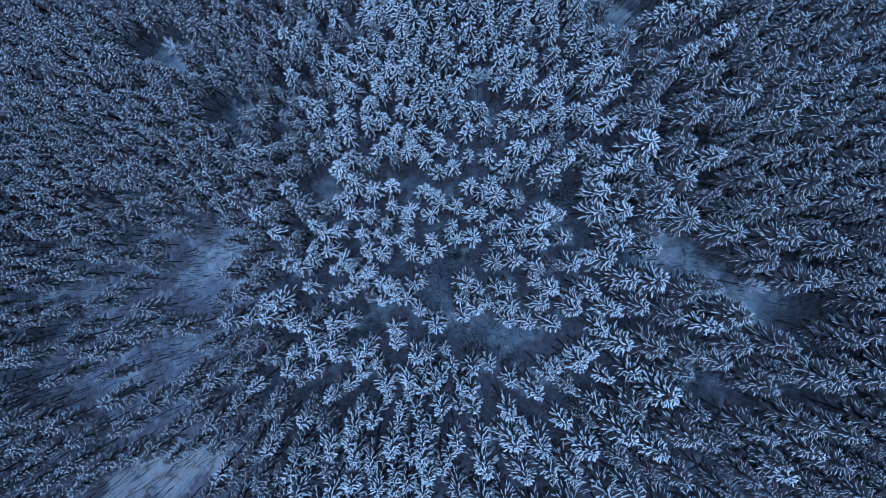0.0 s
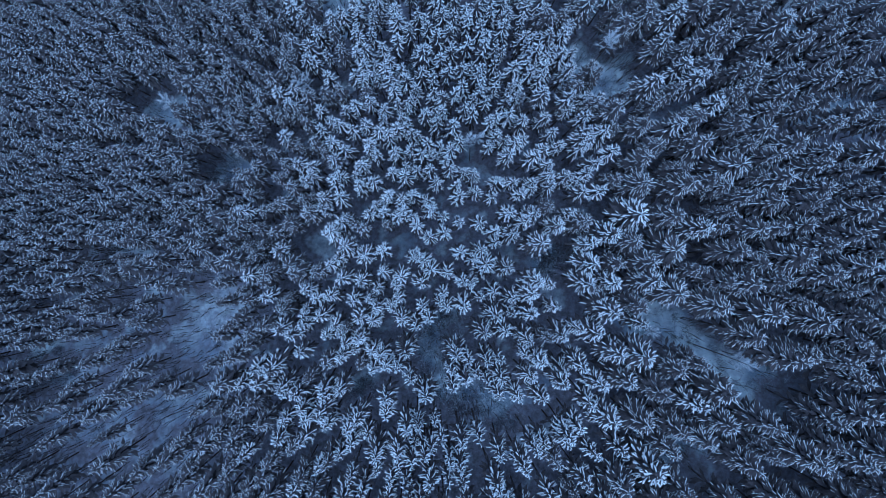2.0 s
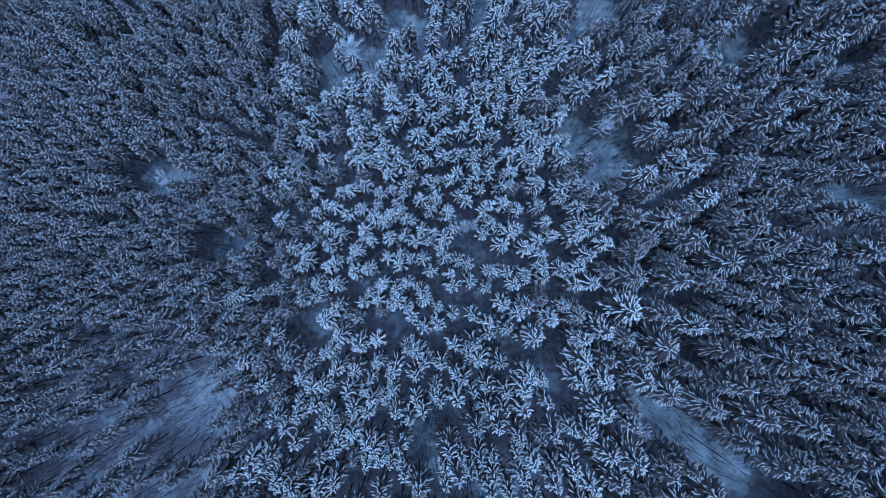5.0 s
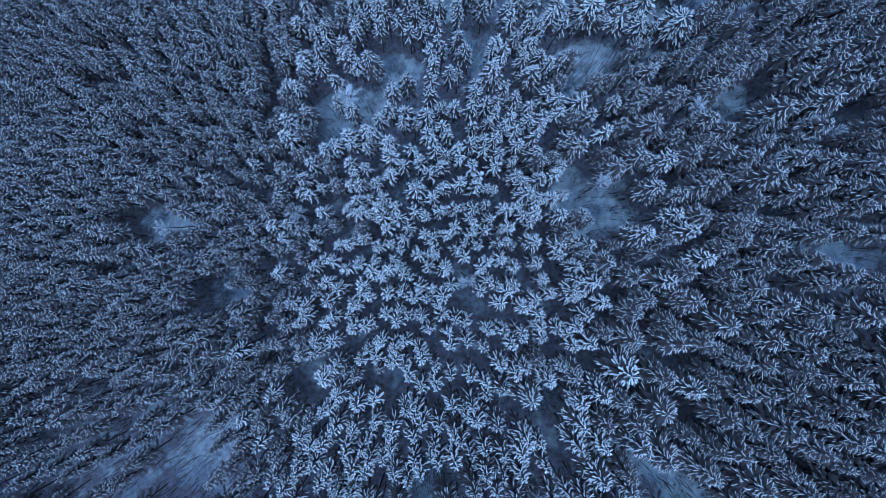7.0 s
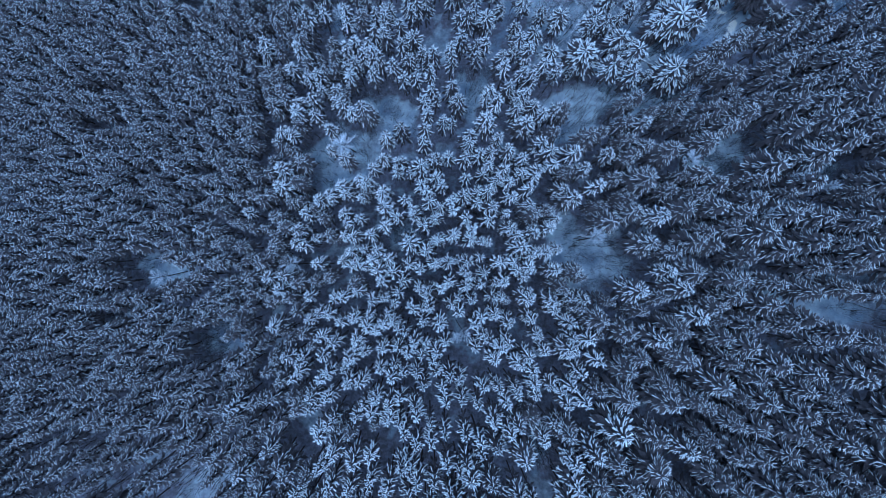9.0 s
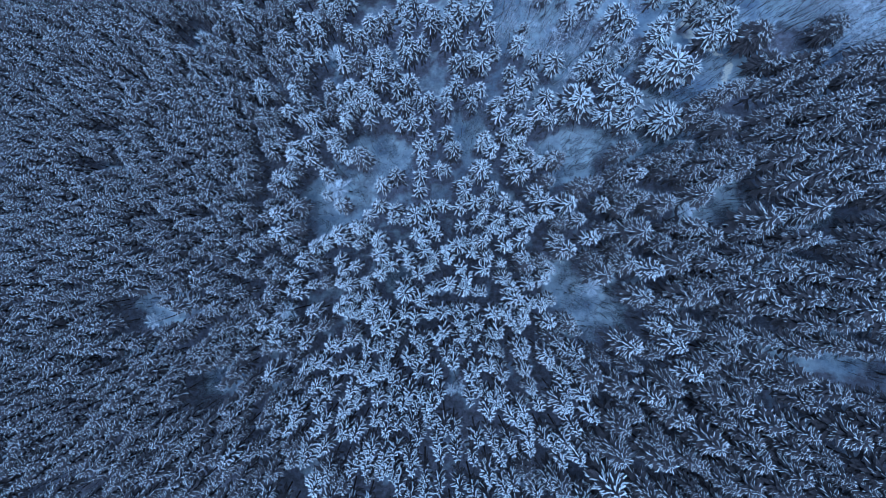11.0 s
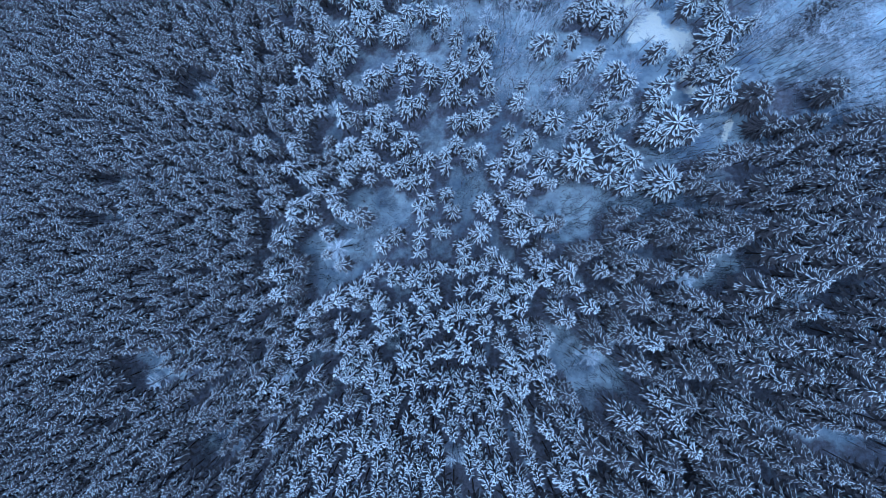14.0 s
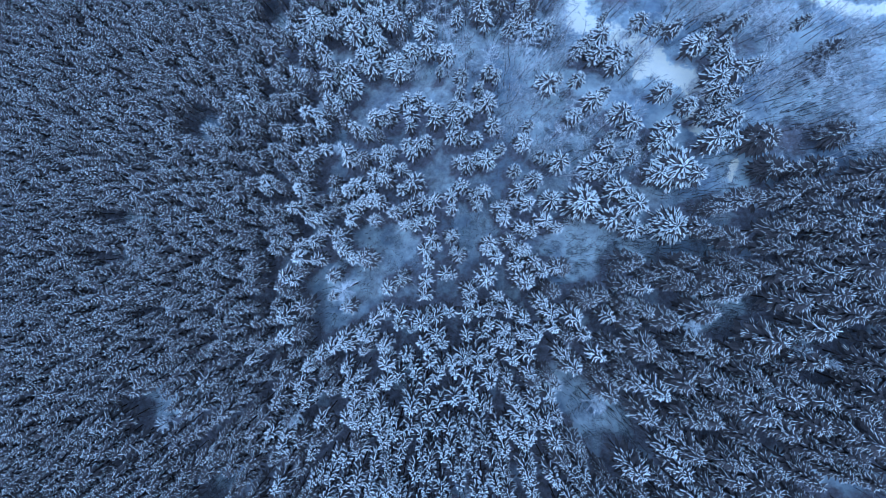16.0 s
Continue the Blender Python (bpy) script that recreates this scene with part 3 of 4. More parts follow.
OPENINGS += [
    (40.6, 58.5, 8.4, 6.1, -40), (26.2, 68.9, 6.2, 5.2, 0), (17.5, 57.0, 6.2, 11.4, 0), (0.9, 69.1, 5.7, 6.9, 0), (49.8, 46.9, 3.9, 2.6, 0),
    (-19.0, 48.6, 2.9, 2.9, 0), (56.2, 51.0, 9.4, 3.4, 15), (66.1, 51.3, 8.9, 4.1, 15), (-31.2, 74.3, 2.6, 5.3, 0),
]
# glades inside the stand
GLADES = [
    (-9.6, 27.8, 6.9, 4.1, 0), (-17.7, 18.8, 6.7, 5.4, 0), (7.5, 30.6, 3.8, 5.0, 0), (26.0, 27.0, 6.8, 3.8, 10), (38.1, 27.8, 7.7, 3.0, 5),
    (44.4, 37.9, 6.9, 3.5, 35), (26.0, 3.5, 4.0, 5.0, 0), (-0.6, -38.8, 2.3, 5.7, 0), (-0.2, -37.4, 2.8, 4.9, 0), (5.5, -44.5, 3.9, 2.5, 0),
    (15.2, -24.5, 2.8, 2.0, 0), (-4.8, 7.6, 3.5, 2.9, 0), (23.5, 43.7, 4.8, 2.9, 30), (31.8, 43.4, 4.7, 2.8, 30), (17.5, 57.0, 5.7, 11.4, 0),
    (0.9, 67.9, 6.9, 8.0, 0),
]


def openness(x, y):
    """Below 1 inside an opening, growing outwards."""
    best = 9.0
    for cx, cy, a, b, turn in OPENINGS:
        c, s = math.cos(radians(turn)), math.sin(radians(turn))
        # gap widened towards the flight line, fitted so the camera sees the open floor
        for lean in (0.0, 0.5, 1.0):
            dx, dy = x - cx + lean * 4.0 * cx / 45 * (abs(cx) > 20), y - cy
            best = min(best, math.hypot((dx * c + dy * s) / a, (dy * c - dx * s) / b))
    return best


def bare_wood(x, y):
    """The leafless wood in the upper corner, above 1 inside."""
    return (x - 26) * 0.035 + (y - 47) * 0.058


# ---- spruces near the line of flight, each a thing of its own ----
def make_tree(name, shapes, label, group):
    top = new(name)
    for part_name, shape, mat in zip(("snow_cover", "crown", "trunk"), shapes, (SNOW, NEEDLES, BARK)):
        ob = new(part_name, as_mesh(part_name, shape, mat))
        ob.parent = top
        if part_name == "snow_cover":
            ob["kind"] = "stuff"
    return tagged(top, label, "tree", group)


def stand_out(protos, spots):
    """Spots: a pose for each tree and the number of its proto. The first tree of each kind is the proto itself."""
    taken = set()
    for m, k in spots:
        if k in taken:
            copy_thing(protos[k], m).matrix_basis = m
        else:
            taken.add(k)
            protos[k].matrix_basis = m
    for k, p in enumerate(protos):
        if k not in taken:
            for o in (*p.children_recursive, p):
                bpy.data.objects.remove(o)


CLASSES = (0.75, 1.05, 1.45)
KINDS = 6
protos = [make_tree("spruce", spruce_shape(100 * i + k, radius=c, depth=5.6 + 1.3 * c, count=(32, 46, 84)[i], side=1, twiggy=0.35, tips=((0.70, 1.20), (0.65, 1.15), (0.50, 1.00))[i], bare=0.03 + 0.05 * (k % 3), width=(0.071 + 0.009 * (k % 4)) * (1.0, 1.0, 0.86)[i]),
                    "slender dark green spruce with fresh snow on every branch", "spruces of the stand") for i, c in enumerate(CLASSES) for k in range(KINDS)]
rng = random.Random(5)
rest, spots = [], []
for x, y, r in SPRUCES:
    if not -5.5 < x < 8.5:
        rest.append((x, y, r))
        continue
    i = min(range(len(CLASSES)), key=lambda q: abs(CLASSES[q] - r))
    k = r / CLASSES[i]
    spots.append((pose(x, y, ground_z(x, y), rng.uniform(-1.5, 1.5), rng.uniform(-1.5, 1.5), rng.uniform(0, 360)) @ Matrix.Diagonal((k, k, rng.uniform(0.94, 1.05), 1)), i * KINDS + rng.randrange(KINDS)))
stand_out(protos, spots)


# ---- short broad spruces at the edge of the leafless wood ----
protos = [make_tree("broad_spruce", spruce_shape(700 + k, height=10.5, radius=1.15, depth=4.4, count=112, side=1, twiggy=0.3, tips=(0.45, 0.90), width=0.080, load=0.09, full=0.40, bare=0.04 + 0.08 * (k % 3)),
                    "short broad spruce heavily laden with fresh snow", "broad spruces") for k in range(6)]
protos += [make_tree("broad_spruce", spruce_shape(720 + k, height=10.5, radius=2.0, depth=5.2, count=230, side=1, twiggy=0.3, tips=(0.5, 1.0), width=0.100, load=0.10, full=0.40, bare=0.03),
                     "stout spruce with a round crown thick with snow", "broad spruces") for k in range(3)]
spots = []
for x, y, r in BROAD:
    stout = r > 1.5
    g = 1.25 * r / (2.0 if stout else 1.15)
    spots.append((pose(x, y, ground_z(x, y), 0, 0, rng.uniform(0, 360)) @ Matrix.Diagonal((g, g, rng.uniform(0.94, 1.06), 1)), 6 + rng.randrange(3) if stout else rng.randrange(6)))
stand_out(protos, spots)

# ---- the rest of the spruce forest, joined ----
cell = {}


def near_any(x, y, d):
    i, j = int(x // 3), int(y // 3)
    return any((x - a) ** 2 + (y - b) ** 2 < (d + e) ** 2 for p in (i - 1, i, i + 1) for q in (j - 1, j, j + 1) for a, b, e in cell.get((p, q), ()))


def put(x, y, e):
    cell.setdefault((int(x // 3), int(y // 3)), []).append((x, y, e))


for x, y, r in SPRUCES + BROAD:
    put(x, y, r)


def mapped(x, y):
    """True where every spruce is already placed one by one."""
    return (-27.2 - 0.071 * y < x < 21.9 + 0.13 * y and -53 < y < 67) or (23 < x < 49 and y > 27) or (x >= 49 and y > 36 + 0.15 * (x - 49))


def in_stand(x, y):
    """The stretch of hillside that the forest covers."""
    return -78 - 0.23 * (y + 32) < x < 61 + 0.2 * (y + 20) and -68 + 0.09 * x < y < 82 - 0.13 * x


def sparse(x, y):
    """1 in the thin wood on the lower side, where many bare stems stand between the spruces."""
    return max(0.0, 1 - max(abs(x + 46) / 19, abs(y + 46) / 24) ** 4)


fill = []
rng = random.Random(11)
for _ in range(90000):
    x, y = rng.uniform(-108, 84), rng.uniform(-78, 96)
    if not in_stand(x, y):
        continue
    # the larger trees stand on the upper side of the slope
    r = min(max(rng.gauss(1.62 if x > 0 else 1.16, 0.26 if x > 0 else 0.17), 0.75), 2.3)
    if mapped(x, y) or openness(x, y) < 0.70 + 0.55 * rng.random() ** 0.7 or bare_wood(x, y) > 0.8 + 0.4 * rng.random():
        continue
    thin = sparse(x, y)
    if near_any(x, y, r * (0.86 + 0.45 * thin)) or rng.random() < 0.75 * thin and noise.noise(Vector((x * 0.16, y * 0.16, 6.0))) < 0.12:
        continue
    put(x, y, r * (0.86 + 0.45 * thin))
    fill.append((x, y, r))
rest += fill

# the open snowy swath, and paler strips of snow beside it: half-width, then the line
SWATH = [(1.9, [(27.9, 78.0), (27.3, 69.0), (31.0, 67.0), (35.0, 64.8), (38.6, 62.0), (40.6, 58.6), (45.2, 55.4), (46.0, 51.0)]), (1.0, [(37.6, 61.0), (37.0, 57.5), (40.6, 58.6)]),
         (0.9, [(46.0, 51.0), (43.8, 48.1), (46.5, 45.4)]), (0.5, [(46.5, 45.4), (48.6, 42.8)]), (0.5, [(50.0, 41.0), (48.8, 38.2)]), (1.2, [(66.0, 70.0), (72.0, 66.0), (80.0, 66.5)])]


def on_swath(x, y):
    """1 in the middle of the swath, a half at its rim, 0 beyond."""
    best = 0.0
    for half, line in SWATH:
        for (ax, ay), (bx, by) in zip(line, line[1:]):
            u = min(max(((x - ax) * (bx - ax) + (y - ay) * (by - ay)) / ((bx - ax) ** 2 + (by - ay) ** 2), 0), 1)
            best = max(best, 1 - math.hypot(x - ax - u * (bx - ax), y - ay - u * (by - ay)) / (2 * half))
    return best


# fallen needles plus painted shade, strongest where several spruces stand close
litter_shade = {}
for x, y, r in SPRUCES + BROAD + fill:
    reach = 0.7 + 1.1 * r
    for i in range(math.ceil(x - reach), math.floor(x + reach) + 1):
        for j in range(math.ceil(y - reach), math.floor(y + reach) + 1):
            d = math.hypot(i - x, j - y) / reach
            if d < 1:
                litter_shade[i, j] = litter_shade.get((i, j), 0) + (1 - d * d) * 0.46


def floor_litter_shade(x, y):
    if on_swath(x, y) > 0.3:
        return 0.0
    # dark patches after the trees' shadows, painted into the floor colour
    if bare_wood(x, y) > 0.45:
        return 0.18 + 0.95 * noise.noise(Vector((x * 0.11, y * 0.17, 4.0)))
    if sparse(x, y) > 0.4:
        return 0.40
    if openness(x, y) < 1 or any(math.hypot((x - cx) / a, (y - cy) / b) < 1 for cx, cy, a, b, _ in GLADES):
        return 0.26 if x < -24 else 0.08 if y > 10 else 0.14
    # inside the stand the floor colour also carries the shade between trees
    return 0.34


att = ground.data.attributes.new("litter_shade", "FLOAT", "POINT")
att.data.foreach_set("value", [min(litter_shade.get((round(x), round(y)), 0.0) + floor_litter_shade(x, y), 1.0) if max(abs(x), abs(y)) < 125.5 else 0.5 for x, y, z in gv])


# where the snow colour is brightened for open sky: the swath and one clearing
lit = ground.data.attributes.new("lit_snow", "FLOAT", "POINT")
lit.data.foreach_set("value", [on_swath(x, y) if 5 < x < 90 and 30 < y < 90 else 0.5 if y < -58 and abs(x + 43) < 12 else 0.0 for x, y, z in gv])


def joined(name, pieces, mat):
    """One mesh out of many placed copies: pieces are (points, triangle or quad indices, matrix 4x4)."""
    verts, loops, sizes, base = [], [], [], 0
    for pts, idx, cnt, m in pieces:
        verts.append(pts @ m[:3, :3].T + m[:3, 3])
        loops.append(idx + base)
        sizes.append(cnt)
        base += len(pts)
    verts, loops, sizes = np.concatenate(verts), np.concatenate(loops), np.concatenate(sizes)
    me = bpy.data.meshes.new(name)
    me.vertices.add(len(verts))
    me.vertices.foreach_set("co", verts.astype(np.float32).ravel())
    me.loops.add(len(loops))
    me.loops.foreach_set("vertex_index", loops.astype(np.int32))
    me.polygons.add(len(sizes))
    starts = np.concatenate([[0], np.cumsum(sizes)[:-1]])
    me.polygons.foreach_set("loop_start", starts.astype(np.int32))
    me.materials.append(mat)
    me.update(calc_edges=True)
    return me


def packed(shape):
    return (np.array(shape.v, dtype=float), np.array([i for f in shape.f for i in f]), np.array([len(f) for f in shape.f]))


SIDE = [[packed(q) for q in spruce_shape(900 + k, radius=1.5, depth=7.8, count=135, side=1, twiggy=0.6, tips=(0.42, 0.80), bare=0.10 + 0.07 * (k % 3), width=0.026 + 0.004 * (k % 4), fine=False)] for k in range(12)]
LOWER = [[packed(q) for q in spruce_shape(930 + k, radius=1.15, depth=7.4, count=84, side=1, twiggy=0.5, tips=(0.40, 0.75), bare=0.10 + 0.06 * (k % 3), width=0.024 + 0.004 * (k % 4), fine=False)] for k in range(12)]
INNER = {c: [[packed(q) for q in spruce_shape(960 + 10 * n + k, radius=c, depth=6.2 + 0.8 * c, count=n, side=1, twiggy=0.4, bare=0.06, tips=tips, width=0.053 + 0.006 * (k % 4), fine=False)] for k in range(8)]
         for c, n, tips in ((0.9, 50, (0.6, 1.1)), (1.2, 74, (0.5, 1.0)), (1.6, 120, (0.45, 0.85)))}
rng = random.Random(21)
parts = ([], [], [])
for x, y, r in rest:
    # wider snow in the middle, thinner aside, standing in for the view's darker edges
    c = min(INNER, key=lambda q: abs(q - r))
    kind, k = (rng.choice(INNER[c]), r / c) if rng.gauss(abs(x - 1), 6.5) < 21 else (rng.choice(SIDE), r / 1.5) if x > 0 else (rng.choice(LOWER), r / 1.15)
    m = np.array(pose(x, y, ground_z(x, y), rng.uniform(-2, 2), rng.uniform(-2, 2), rng.uniform(0, 360)) @ Matrix.Diagonal((k, k, rng.gauss(1.0, 0.05), 1)))
    for i in range(3):
        parts[i].append((*kind[i], m))
woods = new("spruce_forest")
tagged(woods, "dense snow-covered spruce forest on the slope", "forest", kind="stuff")
for i, (name, mat) in enumerate((("snow_cover", SNOW), ("crowns", NEEDLES), ("trunks", BARK))):
    ob = new(name, joined(name, parts[i], mat))
    ob.parent = woods
    ob["kind"] = "stuff"


# ---- leafless trees ----
def bare_shape(seed, height, spread, limbs, twigs, trunk_r=0.13, twig_w=0.035, start=0.35):
    """A leafless tree: stem, limbs, and a haze of fine twigs."""
    rng = random.Random(seed)
    stem, fine = Shape(), Shape()
    lean = Vector((rng.uniform(-0.06, 0.06) * height, rng.uniform(-0.06, 0.06) * height, height))
    mid = lean * 0.5 + Vector((rng.uniform(-0.2, 0.2), rng.uniform(-0.2, 0.2), 0))
    tube(stem, [(0, 0, -0.5), mid, lean], [trunk_r, trunk_r * 0.7, 0.02], 5)
    ends = []
    for k in range(limbs):
        s = start + (0.95 - start) * (k + rng.random()) / limbs
        base = mid * (s * 2) if s < 0.5 else mid.lerp(lean, s * 2 - 1)
        az = k * 2.4 + rng.uniform(-0.4, 0.4)
        ln = spread * (1.25 - 0.75 * s) * rng.uniform(0.75, 1.2)
        a = base + Vector((math.cos(az), math.sin(az), 0.7)) * ln * 0.5
        e = base + Vector((math.cos(az + rng.uniform(-0.3, 0.3)), math.sin(az + rng.uniform(-0.3, 0.3)), 1.0)) * ln
        tube(stem, [base, a, e], [trunk_r * 0.42 * (1.2 - s), trunk_r * 0.28 * (1.2 - s), 0.012], 4)
        ends += [(base, a), (a, e), (a, e)]
    ends.append((mid.lerp(lean, 0.5), lean))
    for q in range(twigs):
        a, e = ends[q % len(ends)]
        p = a.lerp(e, rng.uniform(0.1, 1.0))
        out = Vector((p.x, p.y, 0))
        d = (out.normalized() * 0.8 if out.length > 0.05 else Vector()) + Vector((rng.uniform(-1, 1), rng.uniform(-1, 1), rng.uniform(-0.1, 1.1)))
        tip = p + d.normalized() * spread * rng.uniform(0.22, 0.5)
        w = d.orthogonal().normalized() * twig_w
        w2 = d.cross(w).normalized() * twig_w
        fine.add([p + w, p - w * 0.5 + w2, p - w * 0.5 - w2, tip], [(0, 1, 3), (2, 0, 3)])
    return stem, fine


def make_bare(name, stem, fine, stem_mat, twig_mat, label, group):
    top = new(name)
    for part_name, shape, mat in (("trunk", stem, stem_mat), ("crown", fine, twig_mat)):
        part = new(part_name, as_mesh(part_name, shape, mat))
        part.parent = top
    return tagged(top, label, "tree", group)


def scatter_copies(protos, spots, seed):
    """The first spots take the protos themselves, the others copies. Spots: x, y, girth, height factor."""
    r = random.Random(seed)
    for k, (x, y, girth, tall) in enumerate(spots):
        m = pose(x, y, ground_z(x, y), r.uniform(-9, 9), r.uniform(-9, 9), r.uniform(0, 360)) @ Matrix.Diagonal((girth, girth, tall, 1))
        if k < len(protos):
            protos[k].matrix_basis = m
        else:
            copy_thing(protos[k % len(protos)], m).matrix_basis = m



def spot_in(rng, places):
    cx, cy, a, b, turn = places[rng.randrange(len(places))]
    u, v = rng.uniform(-1, 1) * a * 1.1, rng.uniform(-1, 1) * b * 1.1
    c, s = math.cos(radians(turn)), math.sin(radians(turn))
    return cx + u * c - v * s, cy + u * s + v * c


def frosted_shape(seed):
    """A birch whose ascending limbs end in a burst of fine white twigs."""
    r = random.Random(seed)
    stem, fine = Shape(), Shape()
    tube(stem, [(0, 0, -0.5), (0.1, 0.05, 7.0), (0.0, 0.0, 12.6)], [0.11, 0.08, 0.02], 5)
    for k in range(22):
        az, up = k * 2.4 + r.uniform(-0.3, 0.3), r.uniform(0.35, 1.5)
        base = Vector((0, 0, 8.0 + 4.2 * k / 22))
        d = Vector((math.cos(az), math.sin(az), up)).normalized()
        ln = r.uniform(1.2, 2.1) * (1.15 - 0.45 * k / 22)
        e = base + d * ln
        tube(fine, [base, base.lerp(e, 0.5) - Vector((0, 0, 0.06)), e], [0.035, 0.026, 0.012], 3)
        for q in range(46):
            p = base.lerp(e, r.uniform(0.25, 1.0))
            t = (d + Vector((r.uniform(-1, 1), r.uniform(-1, 1), r.uniform(-0.6, 0.6))) * 0.6).normalized()
            w = t.orthogonal().normalized() * 0.022
            w2 = t.cross(w).normalized() * 0.022
            fine.add([p + w, p - w * 0.5 + w2, p - w * 0.5 - w2, p + t * r.uniform(0.35, 0.95)], [(0, 1, 3), (2, 0, 3)])
    return stem, fine


# tall frosted birches standing in the gaps: x, y, crown radius
FROSTED = [(-13.3, 21.2, 2.3), (-19.7, 1.6, 1.8), (23.0, 5.2, 1.6), (-42.5, 0.3, 1.5), (3.9, -7.2, 1.1), (4.3, -9.6, 1.1), (33.0, -35.6, 1.3), (26.0, -33.3, 0.9),
           (37.1, 15.1, 1.5), (-40.3, 47.9, 1.8), (-52.7, 26.8, 1.6), (-21.3, 53.3, 1.4), (-16.3, 44.4, 1.5), (43.6, 6.9, 0.9), (53.6, 12.7, 1.0), (48.6, 12.9, 0.9)]
protos = [make_bare("frosted_birch", *frosted_shape(300 + k), BARK, FROST, "bare birch with every twig white with hoar frost", "frosted birches") for k in range(4)]
scatter_copies(protos, [(x, y, r / 1.9, 1.0) for x, y, r in FROSTED], 41)

# the leafless wood beside the snowy swath
rng = random.Random(77)
spots, low = [], []
for _ in range(9000):
    x, y = rng.uniform(-12, 92), rng.uniform(30, 90)
    if bare_wood(x, y) < 0.72 + 0.4 * rng.random() or on_swath(x, y) > 0.25 or not in_stand(x, y - 4) or near_any(x, y, 0.45) or noise.noise(Vector((x * 0.12, y * 0.16, 8.0))) < -0.12 + 0.3 * rng.random():
        continue
    put(x, y, 0.4)
    (spots if len(spots) < 200 else low).append((x, y, rng.uniform(0.75, 1.2), rng.uniform(0.65, 1.1)))
for _ in range(400):
    x, y = spot_in(rng, GLADES[-4:])
    if len(spots) < 300 and not near_any(x, y, 0.8):
        put(x, y, 0.8)
        spots.append((x, y, rng.uniform(0.7, 1.0), rng.uniform(0.6, 1.0)))
protos = [make_bare("bare_tree", *bare_shape(330 + k, 11.5, 2.3, 14, 260, trunk_r=0.075, twig_w=0.020, start=0.36), FROST if k % 3 == 2 else BARK, FROST if k % 3 == 2 else TWIG,
                    "leafless tree with a thin dark stem and lightly frosted twigs", "leafless wood") for k in range(6)]
scatter_copies(protos, spots, 42)

# the rest of the leafless wood, joined: thin dark stems and frosted twigs
kinds = [[packed(q) for q in bare_shape(380 + k, 10.0, 1.7, 5, 46, trunk_r=0.060, twig_w=0.018, start=0.45)] for k in range(8)]
rng = random.Random(80)
pieces = ([], [])
for x, y, girth, tall in low:
    m = np.array(pose(x, y, ground_z(x, y), rng.uniform(-10, 10), rng.uniform(-10, 10), rng.uniform(0, 360)) @ Matrix.Diagonal((girth, girth, tall, 1)))
    for i, q in enumerate(rng.choice(kinds)):
        pieces[i].append((*q, m))
thicket = new("leafless_thicket")
tagged(thicket, "dense leafless wood of thin dark stems with frosted twigs", "thicket", kind="stuff")
for i, (name, mat) in enumerate((("stems", BARK), ("twigs", TWIG))):
    ob = new(name, joined(name, pieces[i], mat))
    ob.parent = thicket
    ob["kind"] = "stuff"

# thin leafless saplings in the openings and glades
rng = random.Random(78)
spots = []
for _ in range(9000):
    if len(spots) >= 290:
        break
    x, y = spot_in(rng, OPENINGS if rng.random() < 0.4 else GLADES)
    if on_swath(x, y) > 0.25 or near_any(x, y, 0.3):
        continue
    put(x, y, 0.35)
    spots.append((x, y, rng.uniform(0.8, 1.3), rng.uniform(0.4, 1.1)))
protos = [make_bare("sapling", *bare_shape(360 + k, 7.5, 0.8, 5, 26, trunk_r=0.032, twig_w=0.012, start=0.45), GREYBARK, TWIG,
                    "thin leafless sapling with a dark stem in the snow", "saplings in the clearings") for k in range(6)]
scatter_copies(protos, spots, 43)

# a crowd of thinner stems between them, joined
def pole_shape(seed):
    r = random.Random(seed)
    q = Shape()
    h = r.uniform(2.5, 6.0)
    tube(q, [(0, 0, -0.2), (r.uniform(-0.15, 0.15), r.uniform(-0.15, 0.15), h * 0.55), (r.uniform(-0.3, 0.3), r.uniform(-0.3, 0.3), h)], [0.040, 0.032, 0.010], 3)
    return packed(q)


def spot_by_area(rng, places):
    size = [a * b for _, _, a, b, _ in places]
    return spot_in(rng, [rng.choices(places, size)[0]])


kinds = [pole_shape(640 + k) for k in range(10)]
rng = random.Random(81)
pieces = []
for _ in range(4300):
    u = rng.random()
    x, y = (rng.uniform(-66, -26), rng.uniform(-71, -22)) if u < 0.42 else spot_by_area(rng, OPENINGS if u < 0.75 else GLADES)
    if on_swath(x, y) > 0.3 or noise.noise(Vector((x * 0.3, y * 0.3, 2.0))) < -0.15:
        continue
    pieces.append((*rng.choice(kinds), np.array(pose(x, y, ground_z(x, y), rng.uniform(-8, 8), rng.uniform(-8, 8), rng.uniform(0, 360)))))
tagged(new("thin_stems", joined("thin_stems", pieces, BARK)), "crowd of thin dark leafless stems in the clearings", "saplings", kind="stuff")

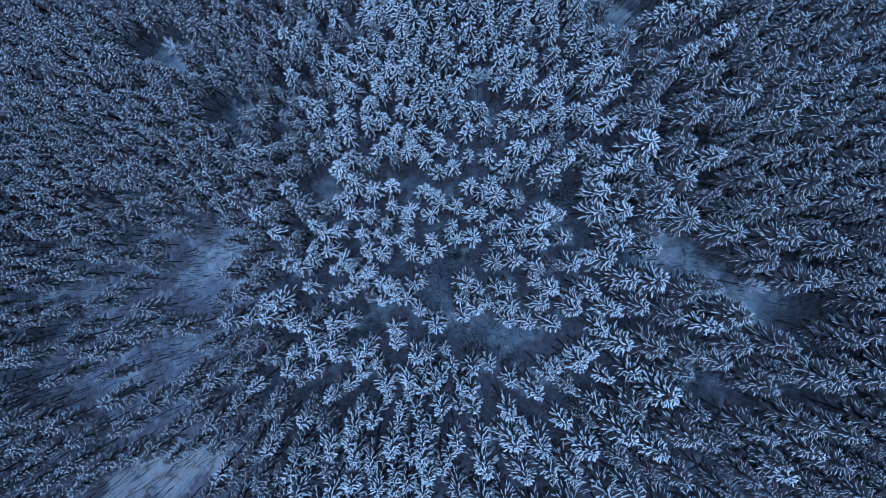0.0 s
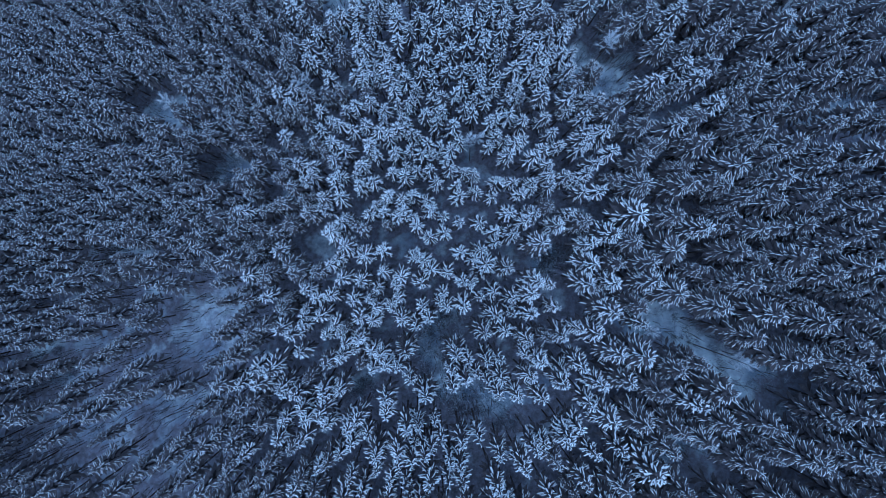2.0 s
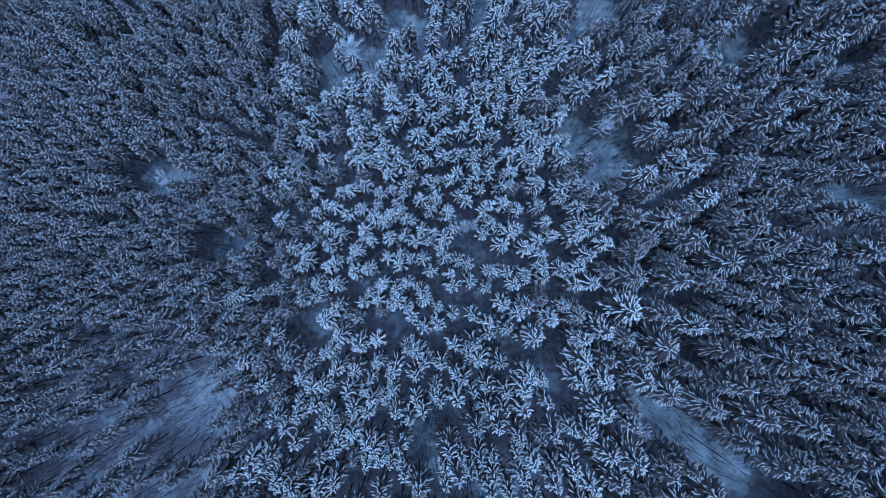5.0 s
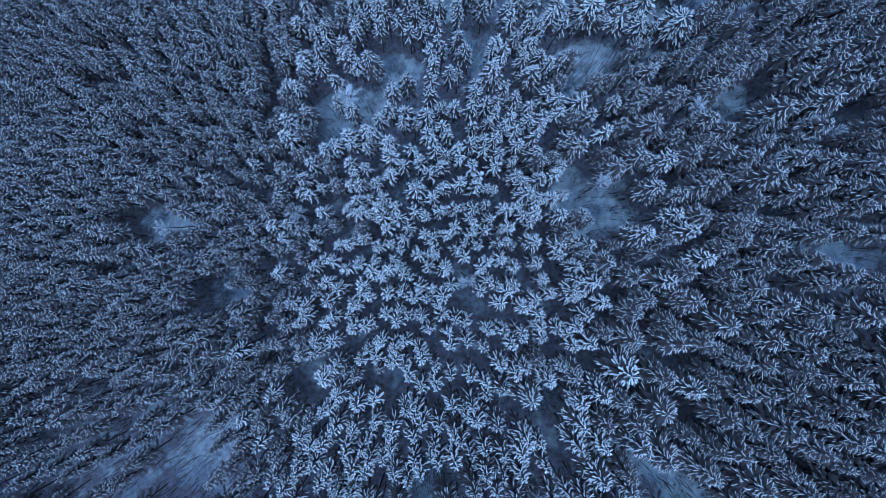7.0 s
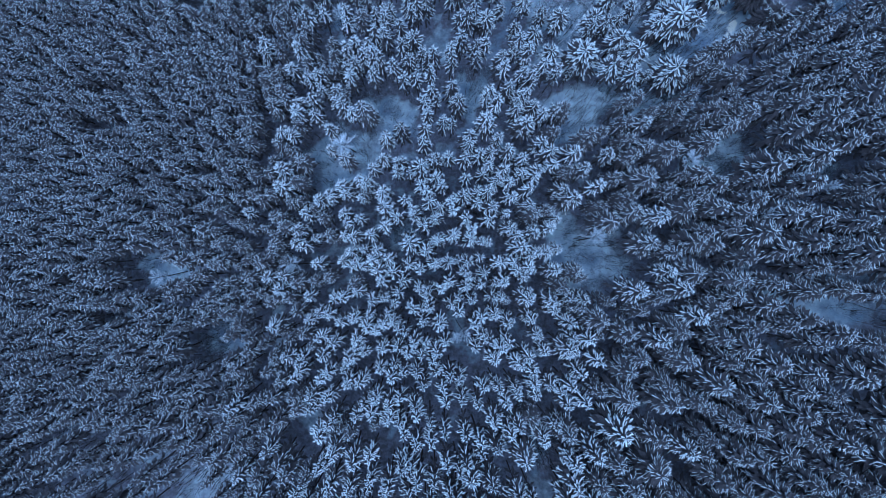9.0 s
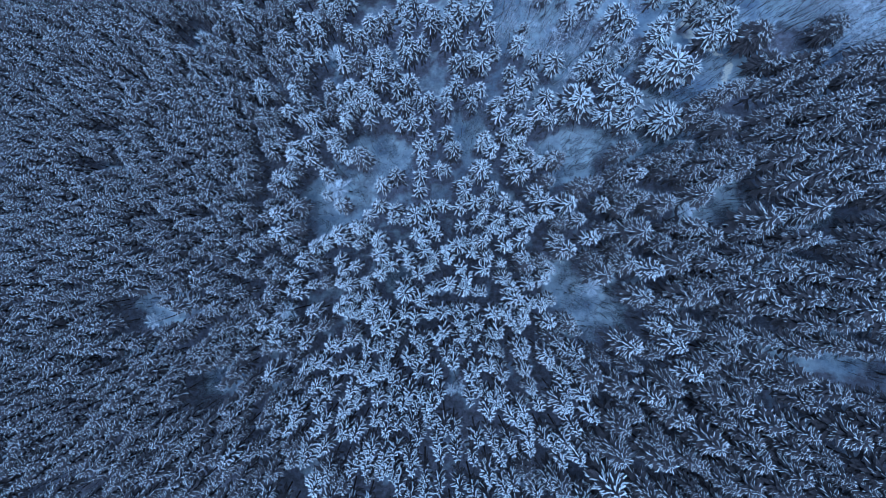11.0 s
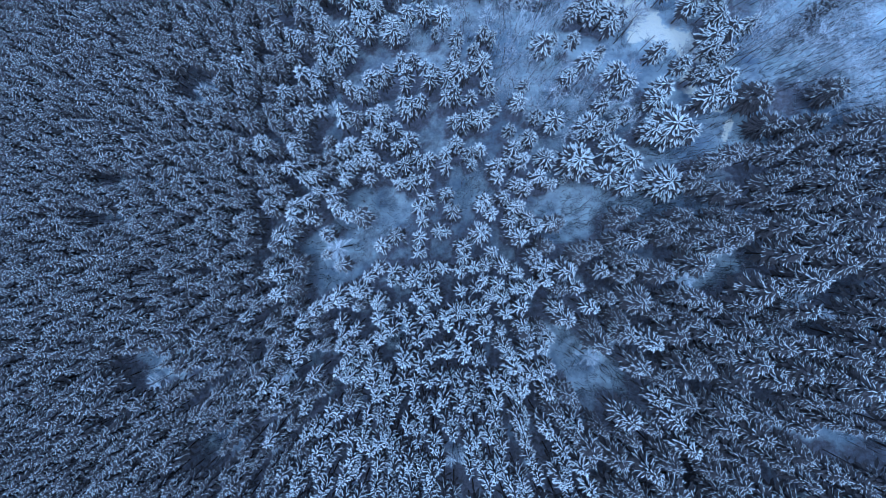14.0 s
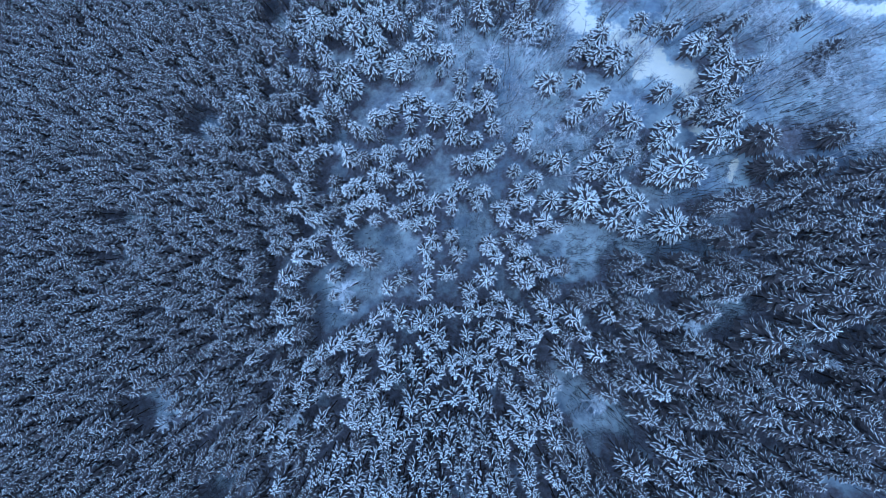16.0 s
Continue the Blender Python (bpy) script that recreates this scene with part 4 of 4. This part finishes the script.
# frosted brush low over the open ground, joined
def brush_shape(seed):
    r = random.Random(seed)
    s = Shape()
    for q in range(15):
        az, tilt = r.uniform(0, 6.28), r.uniform(0.2, 1.2)
        d = Vector((math.cos(az) * math.sin(tilt), math.sin(az) * math.sin(tilt), math.cos(tilt)))
        p = Vector((r.uniform(-0.35, 0.35), r.uniform(-0.35, 0.35), -0.05))
        w = d.orthogonal().normalized() * 0.02
        w2 = d.cross(w).normalized() * 0.02
        s.add([p + w, p - w * 0.5 + w2, p - w * 0.5 - w2, p + d * r.uniform(0.5, 1.5)], [(0, 1, 3), (2, 0, 3)])
    return packed(s)


kinds = [brush_shape(600 + k) for k in range(6)]
rng = random.Random(79)
pieces = []
for _ in range(16000):
    if len(pieces) >= 4600:
        break
    u = rng.random()
    if u < 0.55:
        x, y = rng.uniform(-12, 92), rng.uniform(30, 90)
        if bare_wood(x, y) < 0.6 + 0.4 * rng.random() or not in_stand(x, y - 4):
            continue
    else:
        x, y = spot_in(rng, OPENINGS if u < 0.80 else GLADES)
    if on_swath(x, y) > 0.4:
        continue
    k = rng.uniform(0.5, 1.3) + max(0, noise.noise(Vector((x * 0.3, y * 0.3, 1.0)))) * 1.2
    if noise.noise(Vector((x * 0.25, y * 0.25, 5.0))) < -0.25:
        continue
    pieces.append((*rng.choice(kinds), np.array(pose(x, y, ground_z(x, y), 0, 0, rng.uniform(0, 360)) @ Matrix.Diagonal((k, k, k, 1)))))
tagged(new("undergrowth", joined("undergrowth", pieces, BRUSH)), "low leafless brush with frost on its twigs", "undergrowth", kind="stuff")

# dark spruces that have shed their snow: x, y, crown radius
DARK = [(51.0, 43.6, 2.4), (61.2, 43.9, 2.1), (62.5, 57.8, 1.4), (47.5, 64.3, 1.1), (51.9, 39.2, 1.9), (55.1, 38.5, 1.5), (58.1, 39.1, 1.6)]
for k, (x, y, r) in enumerate(DARK):
    top = make_tree("dark_spruce", spruce_shape(500 + k, height=9.5, radius=r, depth=5.0, count=round(110 * r), width=0.05, load=0.04, full=0.48, bare=0.72),
                    "dark spruce that has shed most of its snow", "dark spruces")
    top.matrix_basis = pose(x, y, ground_z(x, y), 0, 0, 40 * k)
